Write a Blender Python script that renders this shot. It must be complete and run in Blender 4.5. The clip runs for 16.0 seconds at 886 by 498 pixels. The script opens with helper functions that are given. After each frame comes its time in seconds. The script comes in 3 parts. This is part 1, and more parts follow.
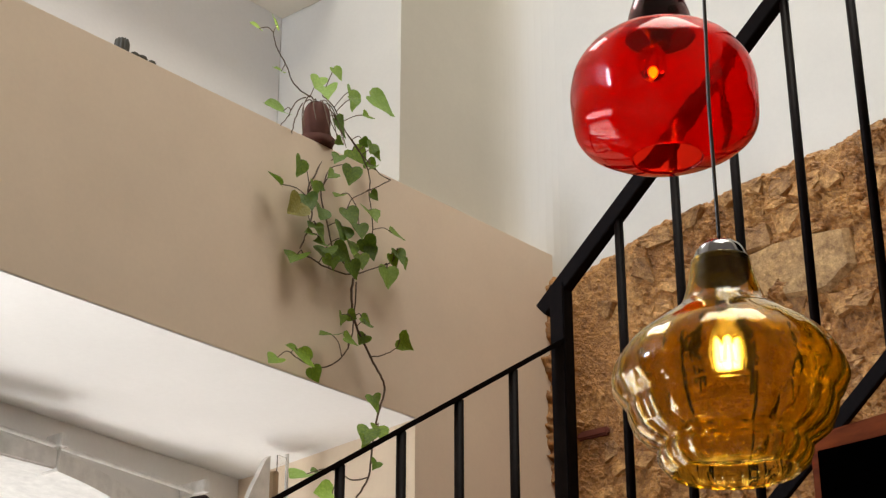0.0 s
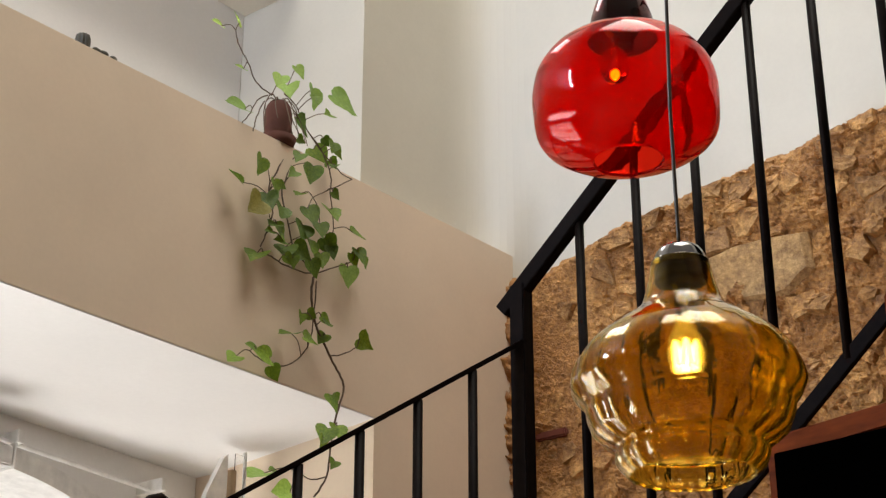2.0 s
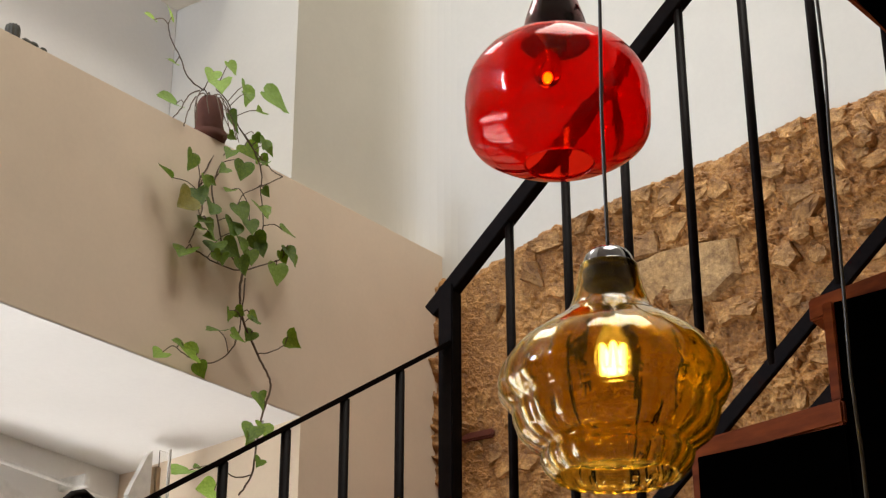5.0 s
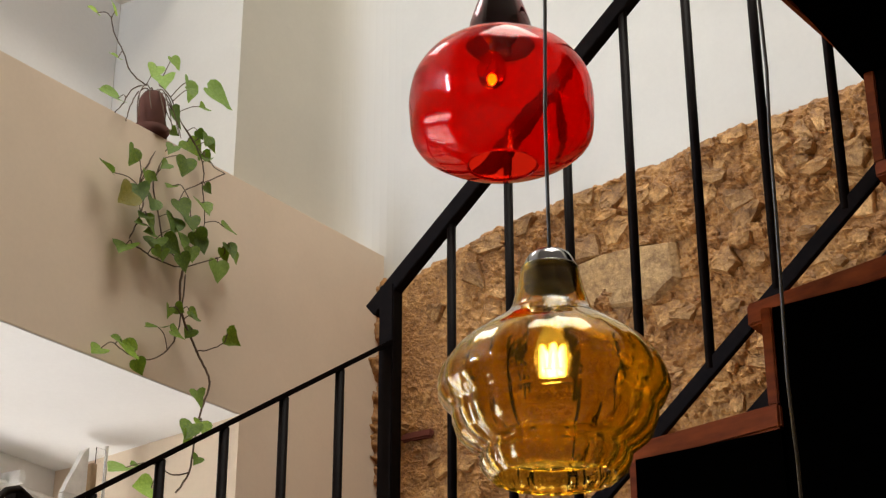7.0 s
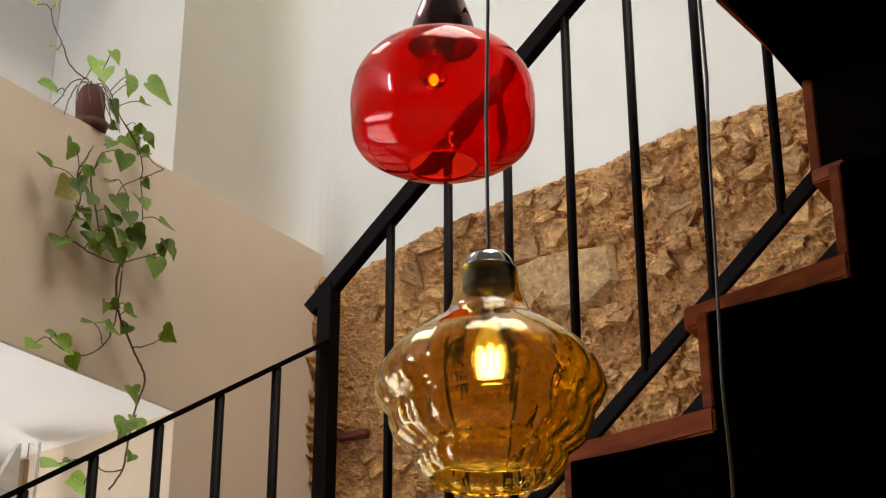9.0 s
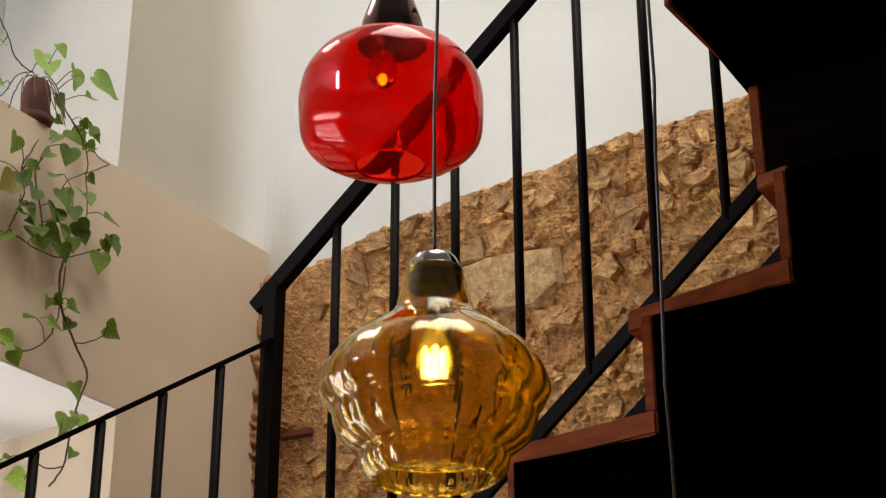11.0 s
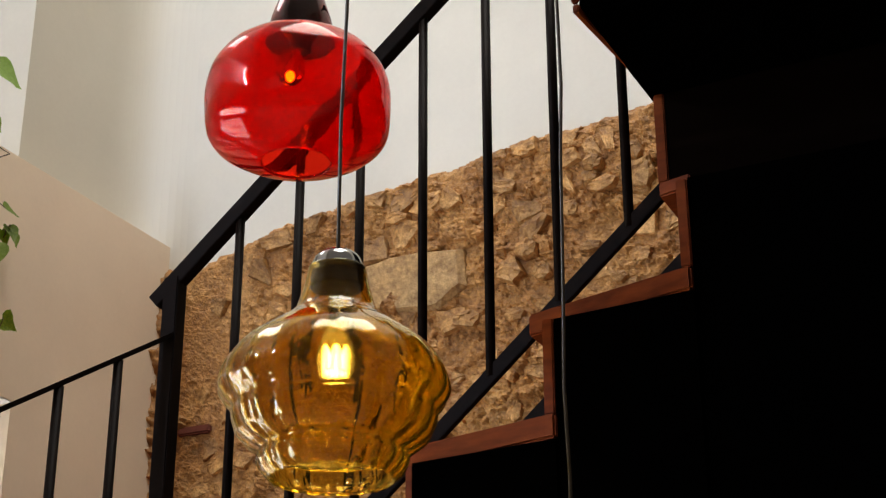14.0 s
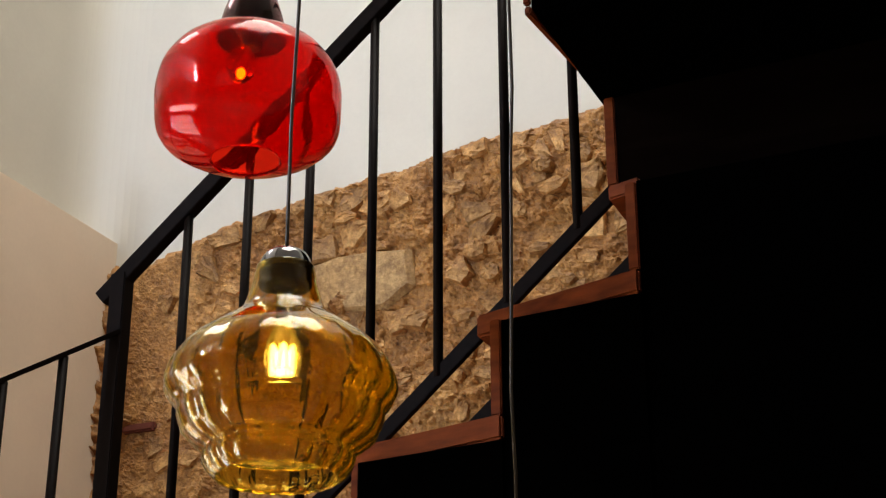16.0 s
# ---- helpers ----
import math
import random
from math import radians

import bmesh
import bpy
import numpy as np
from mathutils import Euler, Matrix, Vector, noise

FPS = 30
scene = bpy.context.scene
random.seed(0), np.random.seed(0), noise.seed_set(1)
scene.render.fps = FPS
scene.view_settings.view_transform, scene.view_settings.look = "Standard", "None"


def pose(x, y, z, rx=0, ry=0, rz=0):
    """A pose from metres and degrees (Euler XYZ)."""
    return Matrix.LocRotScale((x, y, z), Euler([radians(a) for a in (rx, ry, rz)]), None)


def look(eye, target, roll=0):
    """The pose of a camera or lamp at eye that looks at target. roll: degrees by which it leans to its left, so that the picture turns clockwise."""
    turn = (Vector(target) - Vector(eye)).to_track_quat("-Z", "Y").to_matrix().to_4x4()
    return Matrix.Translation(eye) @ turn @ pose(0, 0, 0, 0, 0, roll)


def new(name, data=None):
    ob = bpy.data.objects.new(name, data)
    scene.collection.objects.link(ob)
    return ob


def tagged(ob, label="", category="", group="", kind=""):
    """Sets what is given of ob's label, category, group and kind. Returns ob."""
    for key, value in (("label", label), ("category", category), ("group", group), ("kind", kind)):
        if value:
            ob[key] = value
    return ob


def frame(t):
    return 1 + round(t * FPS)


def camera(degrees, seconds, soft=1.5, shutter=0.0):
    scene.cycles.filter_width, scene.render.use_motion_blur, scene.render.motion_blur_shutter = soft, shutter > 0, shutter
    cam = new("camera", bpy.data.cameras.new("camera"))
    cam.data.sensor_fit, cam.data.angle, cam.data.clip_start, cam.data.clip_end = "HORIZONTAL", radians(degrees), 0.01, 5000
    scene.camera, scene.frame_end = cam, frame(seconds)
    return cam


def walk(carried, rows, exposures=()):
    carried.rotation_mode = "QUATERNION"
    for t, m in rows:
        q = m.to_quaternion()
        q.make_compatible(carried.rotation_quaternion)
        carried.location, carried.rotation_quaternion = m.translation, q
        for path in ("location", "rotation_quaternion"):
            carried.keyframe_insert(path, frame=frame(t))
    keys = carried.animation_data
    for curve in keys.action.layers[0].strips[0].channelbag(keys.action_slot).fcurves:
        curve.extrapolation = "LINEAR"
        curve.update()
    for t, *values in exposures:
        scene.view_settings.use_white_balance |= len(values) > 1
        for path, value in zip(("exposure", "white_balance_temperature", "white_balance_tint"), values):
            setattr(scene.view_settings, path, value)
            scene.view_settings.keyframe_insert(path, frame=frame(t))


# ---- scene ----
DEG = 30.76
cam = camera(DEG, 16.0, soft=1.3)
EYE = (0.0, 0.0, 1.6)
PITCH = 23.65
# seconds and heading, counted from the world's x axis
HEADING = [(0.0, 39.998), (0.5, 39.735), (1.0, 39.321), (1.5, 38.886), (2.0, 38.476), (2.5, 38.04),
           (3.0, 37.618), (3.5, 37.18), (4.0, 36.74), (6.5, 34.118), (7.0, 33.526), (7.5, 32.889),
           (8.0, 32.248), (8.5, 31.665), (9.0, 31.173), (11.5, 28.516), (12.0, 27.902), (12.5, 27.265),
           (13.0, 26.641), (13.5, 25.998), (14.0, 25.377), (14.5, 24.854), (15.0, 24.342), (15.5, 23.841),
           (16.0, 23.407)]
# the tripod head leans a little as it pans
walk(cam, [(t, pose(*EYE, 90 + PITCH, 0.08 + (31.7 - h) * 0.0118, h - 90)) for t, h in HEADING])

# ---- light ----
scene.view_settings.exposure = 0.0
world = bpy.data.worlds.new("world")
scene.world = world
world.use_nodes = True
wn = world.node_tree.nodes
sky = wn.new("ShaderNodeTexSky")
sky.sky_type = "NISHITA"
sky.sun_disc = False
sky.sun_elevation = radians(35)
sky.sun_rotation = radians(200)
world.node_tree.links.new(sky.outputs[0], wn["Background"].inputs[0])
wn["Background"].inputs[1].default_value = 0.1


def area(name, eye, target, w, h, power, colour):
    d = bpy.data.lights.new(name, "AREA")
    d.shape, d.size, d.size_y, d.energy, d.color = "RECTANGLE", w, h, power, colour
    o = new(name, d)
    o.matrix_world = look(eye, target)
    return o


def point(name, loc, power, colour, r=0.02):
    d = bpy.data.lights.new(name, "POINT")
    d.energy, d.color, d.shadow_soft_size = power, colour, r
    o = new(name, d)
    o.location = loc
    return o


# skylight over the stairwell, daylight through the windows, and the lit bulbs
area("skylight_daylight", (1.9, 0.55, 7.5), (1.9, 0.55, 0.0), 2.8, 2.2, 185, (1.0, 0.95, 0.87))
area("window_daylight", (-4.5, 0.6, 3.4), (3.0, 0.6, 3.4), 2.0, 3.0, 5, (1.0, 0.95, 0.88))
area("north_window_daylight", (0.83, 3.27, 1.4), (1.2, 0.6, 3.4), 0.7, 1.9, 56, (1.0, 0.985, 0.97))
area("arch_daylight", (2.0, 3.6, 0.75), (1.9, 2.6, 2.5), 1.2, 1.2, 31, (1.0, 0.97, 0.94))
area("clerestory_daylight", (1.75, 2.66, 4.75), (1.85, 0.6, 2.4), 0.8, 0.45, 9, (0.98, 0.985, 1.0))
area("niche_daylight", (-0.6, 2.55, 3.75), (2.6, 2.86, 3.72), 0.3, 0.5, 58, (0.68, 0.78, 1.0))


# ---- materials ----
def mat(name, rough=0.6, metal=0.0):
    m = bpy.data.materials.new(name)
    m.use_nodes = True
    nt = m.node_tree
    b = nt.nodes["Principled BSDF"]
    b.inputs["Roughness"].default_value = rough
    b.inputs["Metallic"].default_value = metal
    return m, nt, b


def noise_tex(nt, scale, detail=4.0, rough=0.55):
    tc = nt.nodes.new("ShaderNodeTexCoord")
    n = nt.nodes.new("ShaderNodeTexNoise")
    n.inputs["Scale"].default_value = scale
    n.inputs["Detail"].default_value = detail
    n.inputs["Roughness"].default_value = rough
    nt.links.new(tc.outputs["Object"], n.inputs["Vector"])
    return n


def ramp(nt, src, stops):
    r = nt.nodes.new("ShaderNodeValToRGB")
    el = r.color_ramp.elements
    while len(el) < len(stops):
        el.new(0.5)
    for e, (p, c) in zip(el, stops):
        e.position, e.color = p, (*c, 1.0)
    nt.links.new(src, r.inputs[0])
    return r


def bump(nt, b, src, strength, dist):
    bp = nt.nodes.new("ShaderNodeBump")
    bp.inputs["Strength"].default_value = strength
    bp.inputs["Distance"].default_value = dist
    nt.links.new(src, bp.inputs["Height"])
    nt.links.new(bp.outputs[0], b.inputs["Normal"])


def mixc(nt, fac, a, c, mode="MIX"):
    m = nt.nodes.new("ShaderNodeMix")
    m.data_type, m.blend_type = "RGBA", mode
    if isinstance(fac, float):
        m.inputs[0].default_value = fac
    else:
        nt.links.new(fac, m.inputs[0])
    for k, v in ((6, a), (7, c)):
        if isinstance(v, tuple):
            m.inputs[k].default_value = (*v, 1.0)
        else:
            nt.links.new(v, m.inputs[k])
    return m.outputs[2]


def painted(name, base, spread=0.06, rough=0.85, scale=2.2, relief=0.0008):
    m, nt, b = mat(name, rough)
    n1 = noise_tex(nt, scale, 5)
    n2 = noise_tex(nt, 90, 3)
    lo = tuple(c * (1 - spread) for c in base)
    hi = tuple(min(1, c * (1 + spread)) for c in base)
    r1 = ramp(nt, n1.outputs[0], [(0.3, lo), (0.7, hi)])
    r2 = ramp(nt, n2.outputs[0], [(0.3, (0.975, 0.975, 0.975)), (0.7, (1, 1, 1))])
    nt.links.new(mixc(nt, 1.0, r1.outputs[0], r2.outputs[0], "MULTIPLY"), b.inputs["Base Color"])
    n3 = noise_tex(nt, 14, 8, 0.6)
    bump(nt, b, n3.outputs[0], 0.5, relief)
    return m


M_PLASTER = painted("cream_plaster", (0.76, 0.63, 0.485))
M_STUCCO = painted("white_stucco", (0.70, 0.675, 0.60), relief=0.0016)
# for the walls out of view: dark enough to cut haze and fill light
M_DUSK = painted("fill_damping_grey", (0.30, 0.25, 0.20))
# creamier stucco, darkened for the side that gets less light
M_CREAM_SHADED = painted("shaded_cream_stucco", (0.53, 0.50, 0.42), relief=0.0016)


def blend_shade(m, other, x0, x1):
    """Shade put into the colour: it runs into another one over a hand's width."""
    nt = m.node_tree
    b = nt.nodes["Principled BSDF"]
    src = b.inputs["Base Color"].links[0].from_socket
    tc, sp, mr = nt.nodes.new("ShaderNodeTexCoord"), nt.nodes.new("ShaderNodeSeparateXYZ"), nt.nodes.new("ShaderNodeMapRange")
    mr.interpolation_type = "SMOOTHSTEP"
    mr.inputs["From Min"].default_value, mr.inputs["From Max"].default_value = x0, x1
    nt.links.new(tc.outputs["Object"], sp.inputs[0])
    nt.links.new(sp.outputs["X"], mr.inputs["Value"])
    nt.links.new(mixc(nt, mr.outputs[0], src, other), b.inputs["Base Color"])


# the shaded tone fades into the brighter east wall round the corner
blend_shade(M_CREAM_SHADED, (0.695, 0.67, 0.595), 3.08, 3.29)
M_WHITE = painted("white_paint", (0.79, 0.78, 0.76), 0.03)
M_FLOOR = painted("floor_tile", (0.44, 0.36, 0.28), 0.15, 0.5)


def make_steel():
    m, nt, b = mat("dark_painted_steel", 0.5, 0.0)
    b.inputs["Specular IOR Level"].default_value = 0.035
    n = noise_tex(nt, 60, 4)
    r = ramp(nt, n.outputs[0], [(0.3, (0.003, 0.0016, 0.0011)), (0.75, (0.008, 0.0042, 0.0028))])
    nt.links.new(r.outputs[0], b.inputs["Base Color"])
    bump(nt, b, n.outputs[0], 0.25, 0.0008)
    return m


def make_wood(name, lo, hi, rough=0.45, gloss=0.4):
    m, nt, b = mat(name, rough)
    b.inputs["Specular IOR Level"].default_value = gloss
    tc = nt.nodes.new("ShaderNodeTexCoord")
    mp = nt.nodes.new("ShaderNodeMapping")
    mp.inputs["Scale"].default_value = (60, 5, 60)
    n = nt.nodes.new("ShaderNodeTexNoise")
    n.inputs["Scale"].default_value = 1.0
    n.inputs["Detail"].default_value = 6
    nt.links.new(tc.outputs["Object"], mp.inputs[0])
    nt.links.new(mp.outputs[0], n.inputs["Vector"])
    r = ramp(nt, n.outputs[0], [(0.3, lo), (0.7, hi)])
    nt.links.new(r.outputs[0], b.inputs["Base Color"])
    bump(nt, b, n.outputs[0], 0.3, 0.001)
    return m


M_STEEL = make_steel()
M_WOOD = make_wood("red_brown_wood", (0.09, 0.017, 0.0035), (0.185, 0.040, 0.008), 0.5, 0.06)
# near-black that stands in for the shade under stairs and landing
M_SHADE_BLACK = make_wood("shade_black", (0.0003, 0.00025, 0.00025), (0.0006, 0.0005, 0.0004), 0.95, 0.0)


def make_stone(name, a, c, d, vary=True):
    m, nt, b = mat(name, 0.52)
    n1 = noise_tex(nt, 6, 6, 0.65)
    n2 = noise_tex(nt, 38, 8, 0.7)
    r1 = ramp(nt, n1.outputs[0], [(0.25, a), (0.5, c), (0.75, d)])
    r2 = ramp(nt, n2.outputs[0], [(0.3, (0.46, 0.37, 0.29)), (0.58, (1.2, 1.2, 1.2))])
    n5 = noise_tex(nt, 95, 6, 0.75)
    r5 = ramp(nt, n5.outputs[0], [(0.35, (0.70, 0.64, 0.58)), (0.62, (1.15, 1.15, 1.15))])
    col = mixc(nt, 1.0, r1.outputs[0], r2.outputs[0], "MULTIPLY")
    col = mixc(nt, 1.0, col, r5.outputs[0], "MULTIPLY")
    oi = nt.nodes.new("ShaderNodeObjectInfo")
    # single stones differ in tone; the mortar is one mass
    rr = ramp(nt, oi.outputs["Random"], [(0.0, (0.58, 0.51, 0.39)), (0.5, (0.82, 0.75, 0.59)), (1.0, (1.10, 1.02, 0.84))])
    tone = rr.outputs[0] if vary else (0.88, 0.79, 0.61)
    nt.links.new(mixc(nt, 1.0, col, tone, "MULTIPLY"), b.inputs["Base Color"])
    n4 = noise_tex(nt, 110, 6, 0.7)
    hs = nt.nodes.new("ShaderNodeMath")
    hs.operation = "MULTIPLY_ADD"
    hs.inputs[1].default_value = 0.35
    nt.links.new(n4.outputs[0], hs.inputs[0])
    nt.links.new(n2.outputs[0], hs.inputs[2])
    bump(nt, b, hs.outputs[0], 0.9, 0.008)
    return m


M_STONE = make_stone("tan_rubble_stone", (0.30, 0.143, 0.045), (0.52, 0.302, 0.115), (0.72, 0.495, 0.25))
M_BLOCK = make_stone("pale_tan_stone", (0.66, 0.43, 0.19), (0.73, 0.51, 0.26), (0.78, 0.58, 0.33))
M_MORTAR = make_stone("earth_mortar", (0.25, 0.112, 0.034), (0.49, 0.27, 0.095), (0.67, 0.435, 0.19), False)


def make_glass(name, colour, rough=0.0):
    m, nt, b = mat(name, rough)
    b.inputs["Base Color"].default_value = (*colour, 1)
    b.inputs["Transmission Weight"].default_value = 1.0
    b.inputs["IOR"].default_value = 1.45
    return m


def make_tinted(name, clear, milky, share, ior=1.45, wobble=0.15, ripple=18):
    """Coloured blown glass: clear with a share of scattering tint."""
    m = make_glass(name, clear)
    nt = m.node_tree
    b = nt.nodes["Principled BSDF"]
    b.inputs["IOR"].default_value = ior
    n = noise_tex(nt, ripple, 3, 0.5)
    bump(nt, b, n.outputs[0], wobble, 0.004)
    tr = nt.nodes.new("ShaderNodeBsdfTranslucent")
    tr.inputs[0].default_value = (*milky, 1)
    mx = nt.nodes.new("ShaderNodeMixShader")
    mx.inputs[0].default_value = share
    nt.links.new(b.outputs[0], mx.inputs[1])
    nt.links.new(tr.outputs[0], mx.inputs[2])
    nt.links.new(mx.outputs[0], nt.nodes["Material Output"].inputs[0])
    return m


M_AMBER = make_tinted("amber_glass", (0.82, 0.57, 0.08), (0.70, 0.42, 0.04), 0.03, 1.38, 0.16, 22)
M_RED = make_tinted("red_glass", (0.80, 0.020, 0.006), (0.9, 0.001, 0.004), 0.09, 1.30, 0.14)

M_AMBER.node_tree.nodes["Principled BSDF"].inputs["Specular IOR Level"].default_value = 0.35
M_RED.node_tree.nodes["Principled BSDF"].inputs["Specular IOR Level"].default_value = 0.3
M_MAROON = make_tinted("maroon_glass", (0.16, 0.006, 0.010), (0.3, 0.004, 0.006), 0.05, 1.45, 0.05)

def glow(name, colour, strength):
    m, nt, b = mat(name, 0.3)
    b.inputs["Emission Color"].default_value = (*colour, 1)
    b.inputs["Emission Strength"].default_value = strength
    return m


M_GLOW = glow("lit_filament", (1.0, 0.78, 0.46), 1200)


def plain(name, colour, rough=0.5, metal=0.0):
    m, nt, b = mat(name, rough, metal)
    n = noise_tex(nt, 30, 4)
    r = ramp(nt, n.outputs[0], [(0.3, tuple(c * 0.85 for c in colour)), (0.7, tuple(min(1, c * 1.1) for c in colour))])
    nt.links.new(r.outputs[0], b.inputs["Base Color"])
    return m


M_CHROME = plain("chrome", (0.24, 0.235, 0.23), 0.08, 1.0)
M_BLACK = plain("black_plastic", (0.006, 0.004, 0.003), 0.5)
M_BLACK.node_tree.nodes["Principled BSDF"].inputs["Specular IOR Level"].default_value = 0.1
M_CORD = plain("grey_cord", (0.036, 0.026, 0.014), 0.35)
M_TERRA = plain("terracotta", (0.085, 0.023, 0.010), 0.85)
M_CACTUS = plain("grey_green_cactus", (0.055, 0.05, 0.035), 0.7)
M_GLOSSW = plain("white_enamel", (0.78, 0.77, 0.74), 0.35)
M_GREY = plain("grey_plastic", (0.62, 0.61, 0.59), 0.5)
M_OAK = plain("light_oak", (0.38, 0.27, 0.16), 0.5)
M_BRICK = plain("red_brick", (0.15, 0.035, 0.018), 0.9)
M_STEM = plain("brown_stem", (0.10, 0.06, 0.03), 0.7)


# ---- mesh helpers ----
def link(name, bm, material, parent=None, smooth=False):
    me = bpy.data.meshes.new(name)
    bm.normal_update()
    bm.to_mesh(me)
    bm.free()
    me.materials.append(material)
    if smooth:
        for p in me.polygons:
            p.use_smooth = True
    o = new(name, me)
    if parent is not None:
        o.parent = parent
    return o


def part(name, bm, material, parent, label="", smooth=False):
    o = link(name, bm, material, parent, smooth)
    if label:
        o["label"] = label
    return o


def thing(name, label, category, group=""):
    o = new(name)
    return tagged(o, label, category, group)


def box(bm, x0, x1, y0, y1, z0, z1, bevel=0.0):
    r = bmesh.ops.create_cube(bm, size=1.0)
    for v in r["verts"]:
        v.co = Vector(((x0 + x1) / 2 + v.co.x * (x1 - x0), (y0 + y1) / 2 + v.co.y * (y1 - y0), (z0 + z1) / 2 + v.co.z * (z1 - z0)))
    if bevel:
        es = list({e for v in r["verts"] for e in v.link_edges})
        bmesh.ops.bevel(bm, geom=es, offset=bevel, segments=2, affect="EDGES")
    return bm


def boxed(x0, x1, y0, y1, z0, z1, bevel=0.0):
    return box(bmesh.new(), x0, x1, y0, y1, z0, z1, bevel)


def prism(pts, z0, z1, bevel=0.0):
    bm = bmesh.new()
    lo = [bm.verts.new((x, y, z0)) for x, y in pts]
    hi = [bm.verts.new((x, y, z1)) for x, y in pts]
    n = len(pts)
    bm.faces.new(lo[::-1])
    bm.faces.new(hi)
    for i in range(n):
        bm.faces.new((lo[i], lo[(i + 1) % n], hi[(i + 1) % n], hi[i]))
    bmesh.ops.recalc_face_normals(bm, faces=bm.faces)
    if bevel:
        bmesh.ops.bevel(bm, geom=list(bm.edges), offset=bevel, segments=2, affect="EDGES")
    return bm


def bar(a, b, w, h, bevel=0.0015, up=(0, 0, 1)):
    """A straight bar of section w (across) by h (upright side) from a to b."""
    a, b = Vector(a), Vector(b)
    d = (b - a).normalized()
    s = d.cross(Vector(up))
    if s.length < 1e-4:
        s = Vector((1, 0, 0))
    s.normalize()
    u = s.cross(d)
    bm = bmesh.new()
    vs = []
    for p in (a, b):
        for i, j in ((-1, -1), (1, -1), (1, 1), (-1, 1)):
            vs.append(bm.verts.new(p + s * (i * w / 2) + u * (j * h / 2)))
    for f in ((3, 2, 1, 0), (4, 5, 6, 7), (0, 1, 5, 4), (1, 2, 6, 5), (2, 3, 7, 6), (3, 0, 4, 7)):
        bm.faces.new([vs[i] for i in f])
    if bevel:
        bmesh.ops.bevel(bm, geom=list(bm.edges), offset=bevel, segments=2, affect="EDGES")
    return bm


def tube(pts, r, seg=8, r1=None):
    bm = bmesh.new()
    rings = []
    pts = [Vector(p) for p in pts]
    n = len(pts)
    for k, p in enumerate(pts):
        d = (pts[min(k + 1, n - 1)] - pts[max(k - 1, 0)]).normalized()
        s = d.cross(Vector((0.3, 0.9, 0.2))).normalized()
        u = s.cross(d)
        rr = r if r1 is None else r + (r1 - r) * k / (n - 1)
        rings.append([bm.verts.new(p + (s * math.cos(a) + u * math.sin(a)) * rr) for a in [2 * math.pi * i / seg for i in range(seg)]])
    for p, q in zip(rings, rings[1:]):
        for i in range(seg):
            bm.faces.new((p[i], p[(i + 1) % seg], q[(i + 1) % seg], q[i]))
    bm.faces.new(rings[0][::-1])
    bm.faces.new(rings[-1])
    return bm


def smooth_profile(pts, sub=6):
    out = []
    for k in range(len(pts) - 1):
        p0, p1, p2, p3 = (Vector(pts[max(0, min(len(pts) - 1, k + j))]) for j in (-1, 0, 1, 2))
        for i in range(sub):
            t = i / sub
            out.append(0.5 * ((2 * p1) + (p2 - p0) * t + (2 * p0 - 5 * p1 + 4 * p2 - p3) * t * t + (3 * p1 - p0 - 3 * p2 + p3) * t ** 3))
    out.append(Vector(pts[-1]))
    return [(p[0], p[1]) for p in out]


def lathe(profile, seg=96, ripple=None, closed=False):
    bm = bmesh.new()
    rings = []
    for r, z in profile:
        ring = []
        for i in range(seg):
            a = 2 * math.pi * i / seg
            rr = r * (ripple(a, r, z) if ripple else 1.0)
            ring.append(bm.verts.new((rr * math.cos(a), rr * math.sin(a), z)))
        rings.append(ring)
    pairs = list(zip(rings, rings[1:]))
    if closed:
        pairs.append((rings[-1], rings[0]))
    for p, q in pairs:
        for i in range(seg):
            bm.faces.new((p[i], p[(i + 1) % seg], q[(i + 1) % seg], q[i]))
    bmesh.ops.recalc_face_normals(bm, faces=bm.faces)
    return bm


def shell(outer, wall=0.003):
    """A closed glass wall round an open profile, so that light meets two faces."""
    inner = []
    n = len(outer)
    for k in range(n):
        a, b = outer[max(0, k - 1)], outer[min(n - 1, k + 1)]
        dr, dz = b[0] - a[0], b[1] - a[1]
        le = math.hypot(dr, dz) or 1.0
        inner.append((max(0.002, outer[k][0] + dz / le * wall), outer[k][1] - dr / le * wall))
    return outer + inner[::-1]


# ---- setting ----
XS, YB, ZB0, ZB1 = 3.305, 2.376, 2.753, 3.335
YL, YU = 3.03, 2.92


def structure(name, bm, m, label, category):
    return tagged(link(name, bm, m), label, category, kind="structure")


structure("floor", boxed(-4.6, 3.6, -3.2, 5.2, -0.2, 0.0), M_FLOOR, "pale sandy tiled floor of the stairwell", "floor")
structure("ceiling", boxed(-4.6, 3.6, -3.2, 5.2, 7.6, 7.8), M_WHITE, "white painted stairwell ceiling", "ceiling")
structure("wall_south", boxed(-4.6, 3.6, -3.4, -3.2, 0, 7.6), M_DUSK, "unseen closing wall, coloured warm grey to damp stray light", "wall")
structure("wall_west", boxed(-4.8, -4.6, -3.4, 5.2, 0, 7.6), M_DUSK, "unseen closing wall, coloured warm grey to damp stray light", "wall")
structure("wall_far", boxed(-4.6, 3.6, 5.2, 5.4, 0, 7.6), M_WHITE, "plain white wall of the room beyond", "wall")
structure("wall_far_east", boxed(3.6, 3.8, -3.4, 5.4, 0, 7.6), M_WHITE, "plain white wall of the room beyond", "wall")
wall_east = structure("wall_east", boxed(XS, 3.6, -3.2, 2.46, 0, 7.6), M_STUCCO, "white stucco wall above exposed rubble stone", "wall")
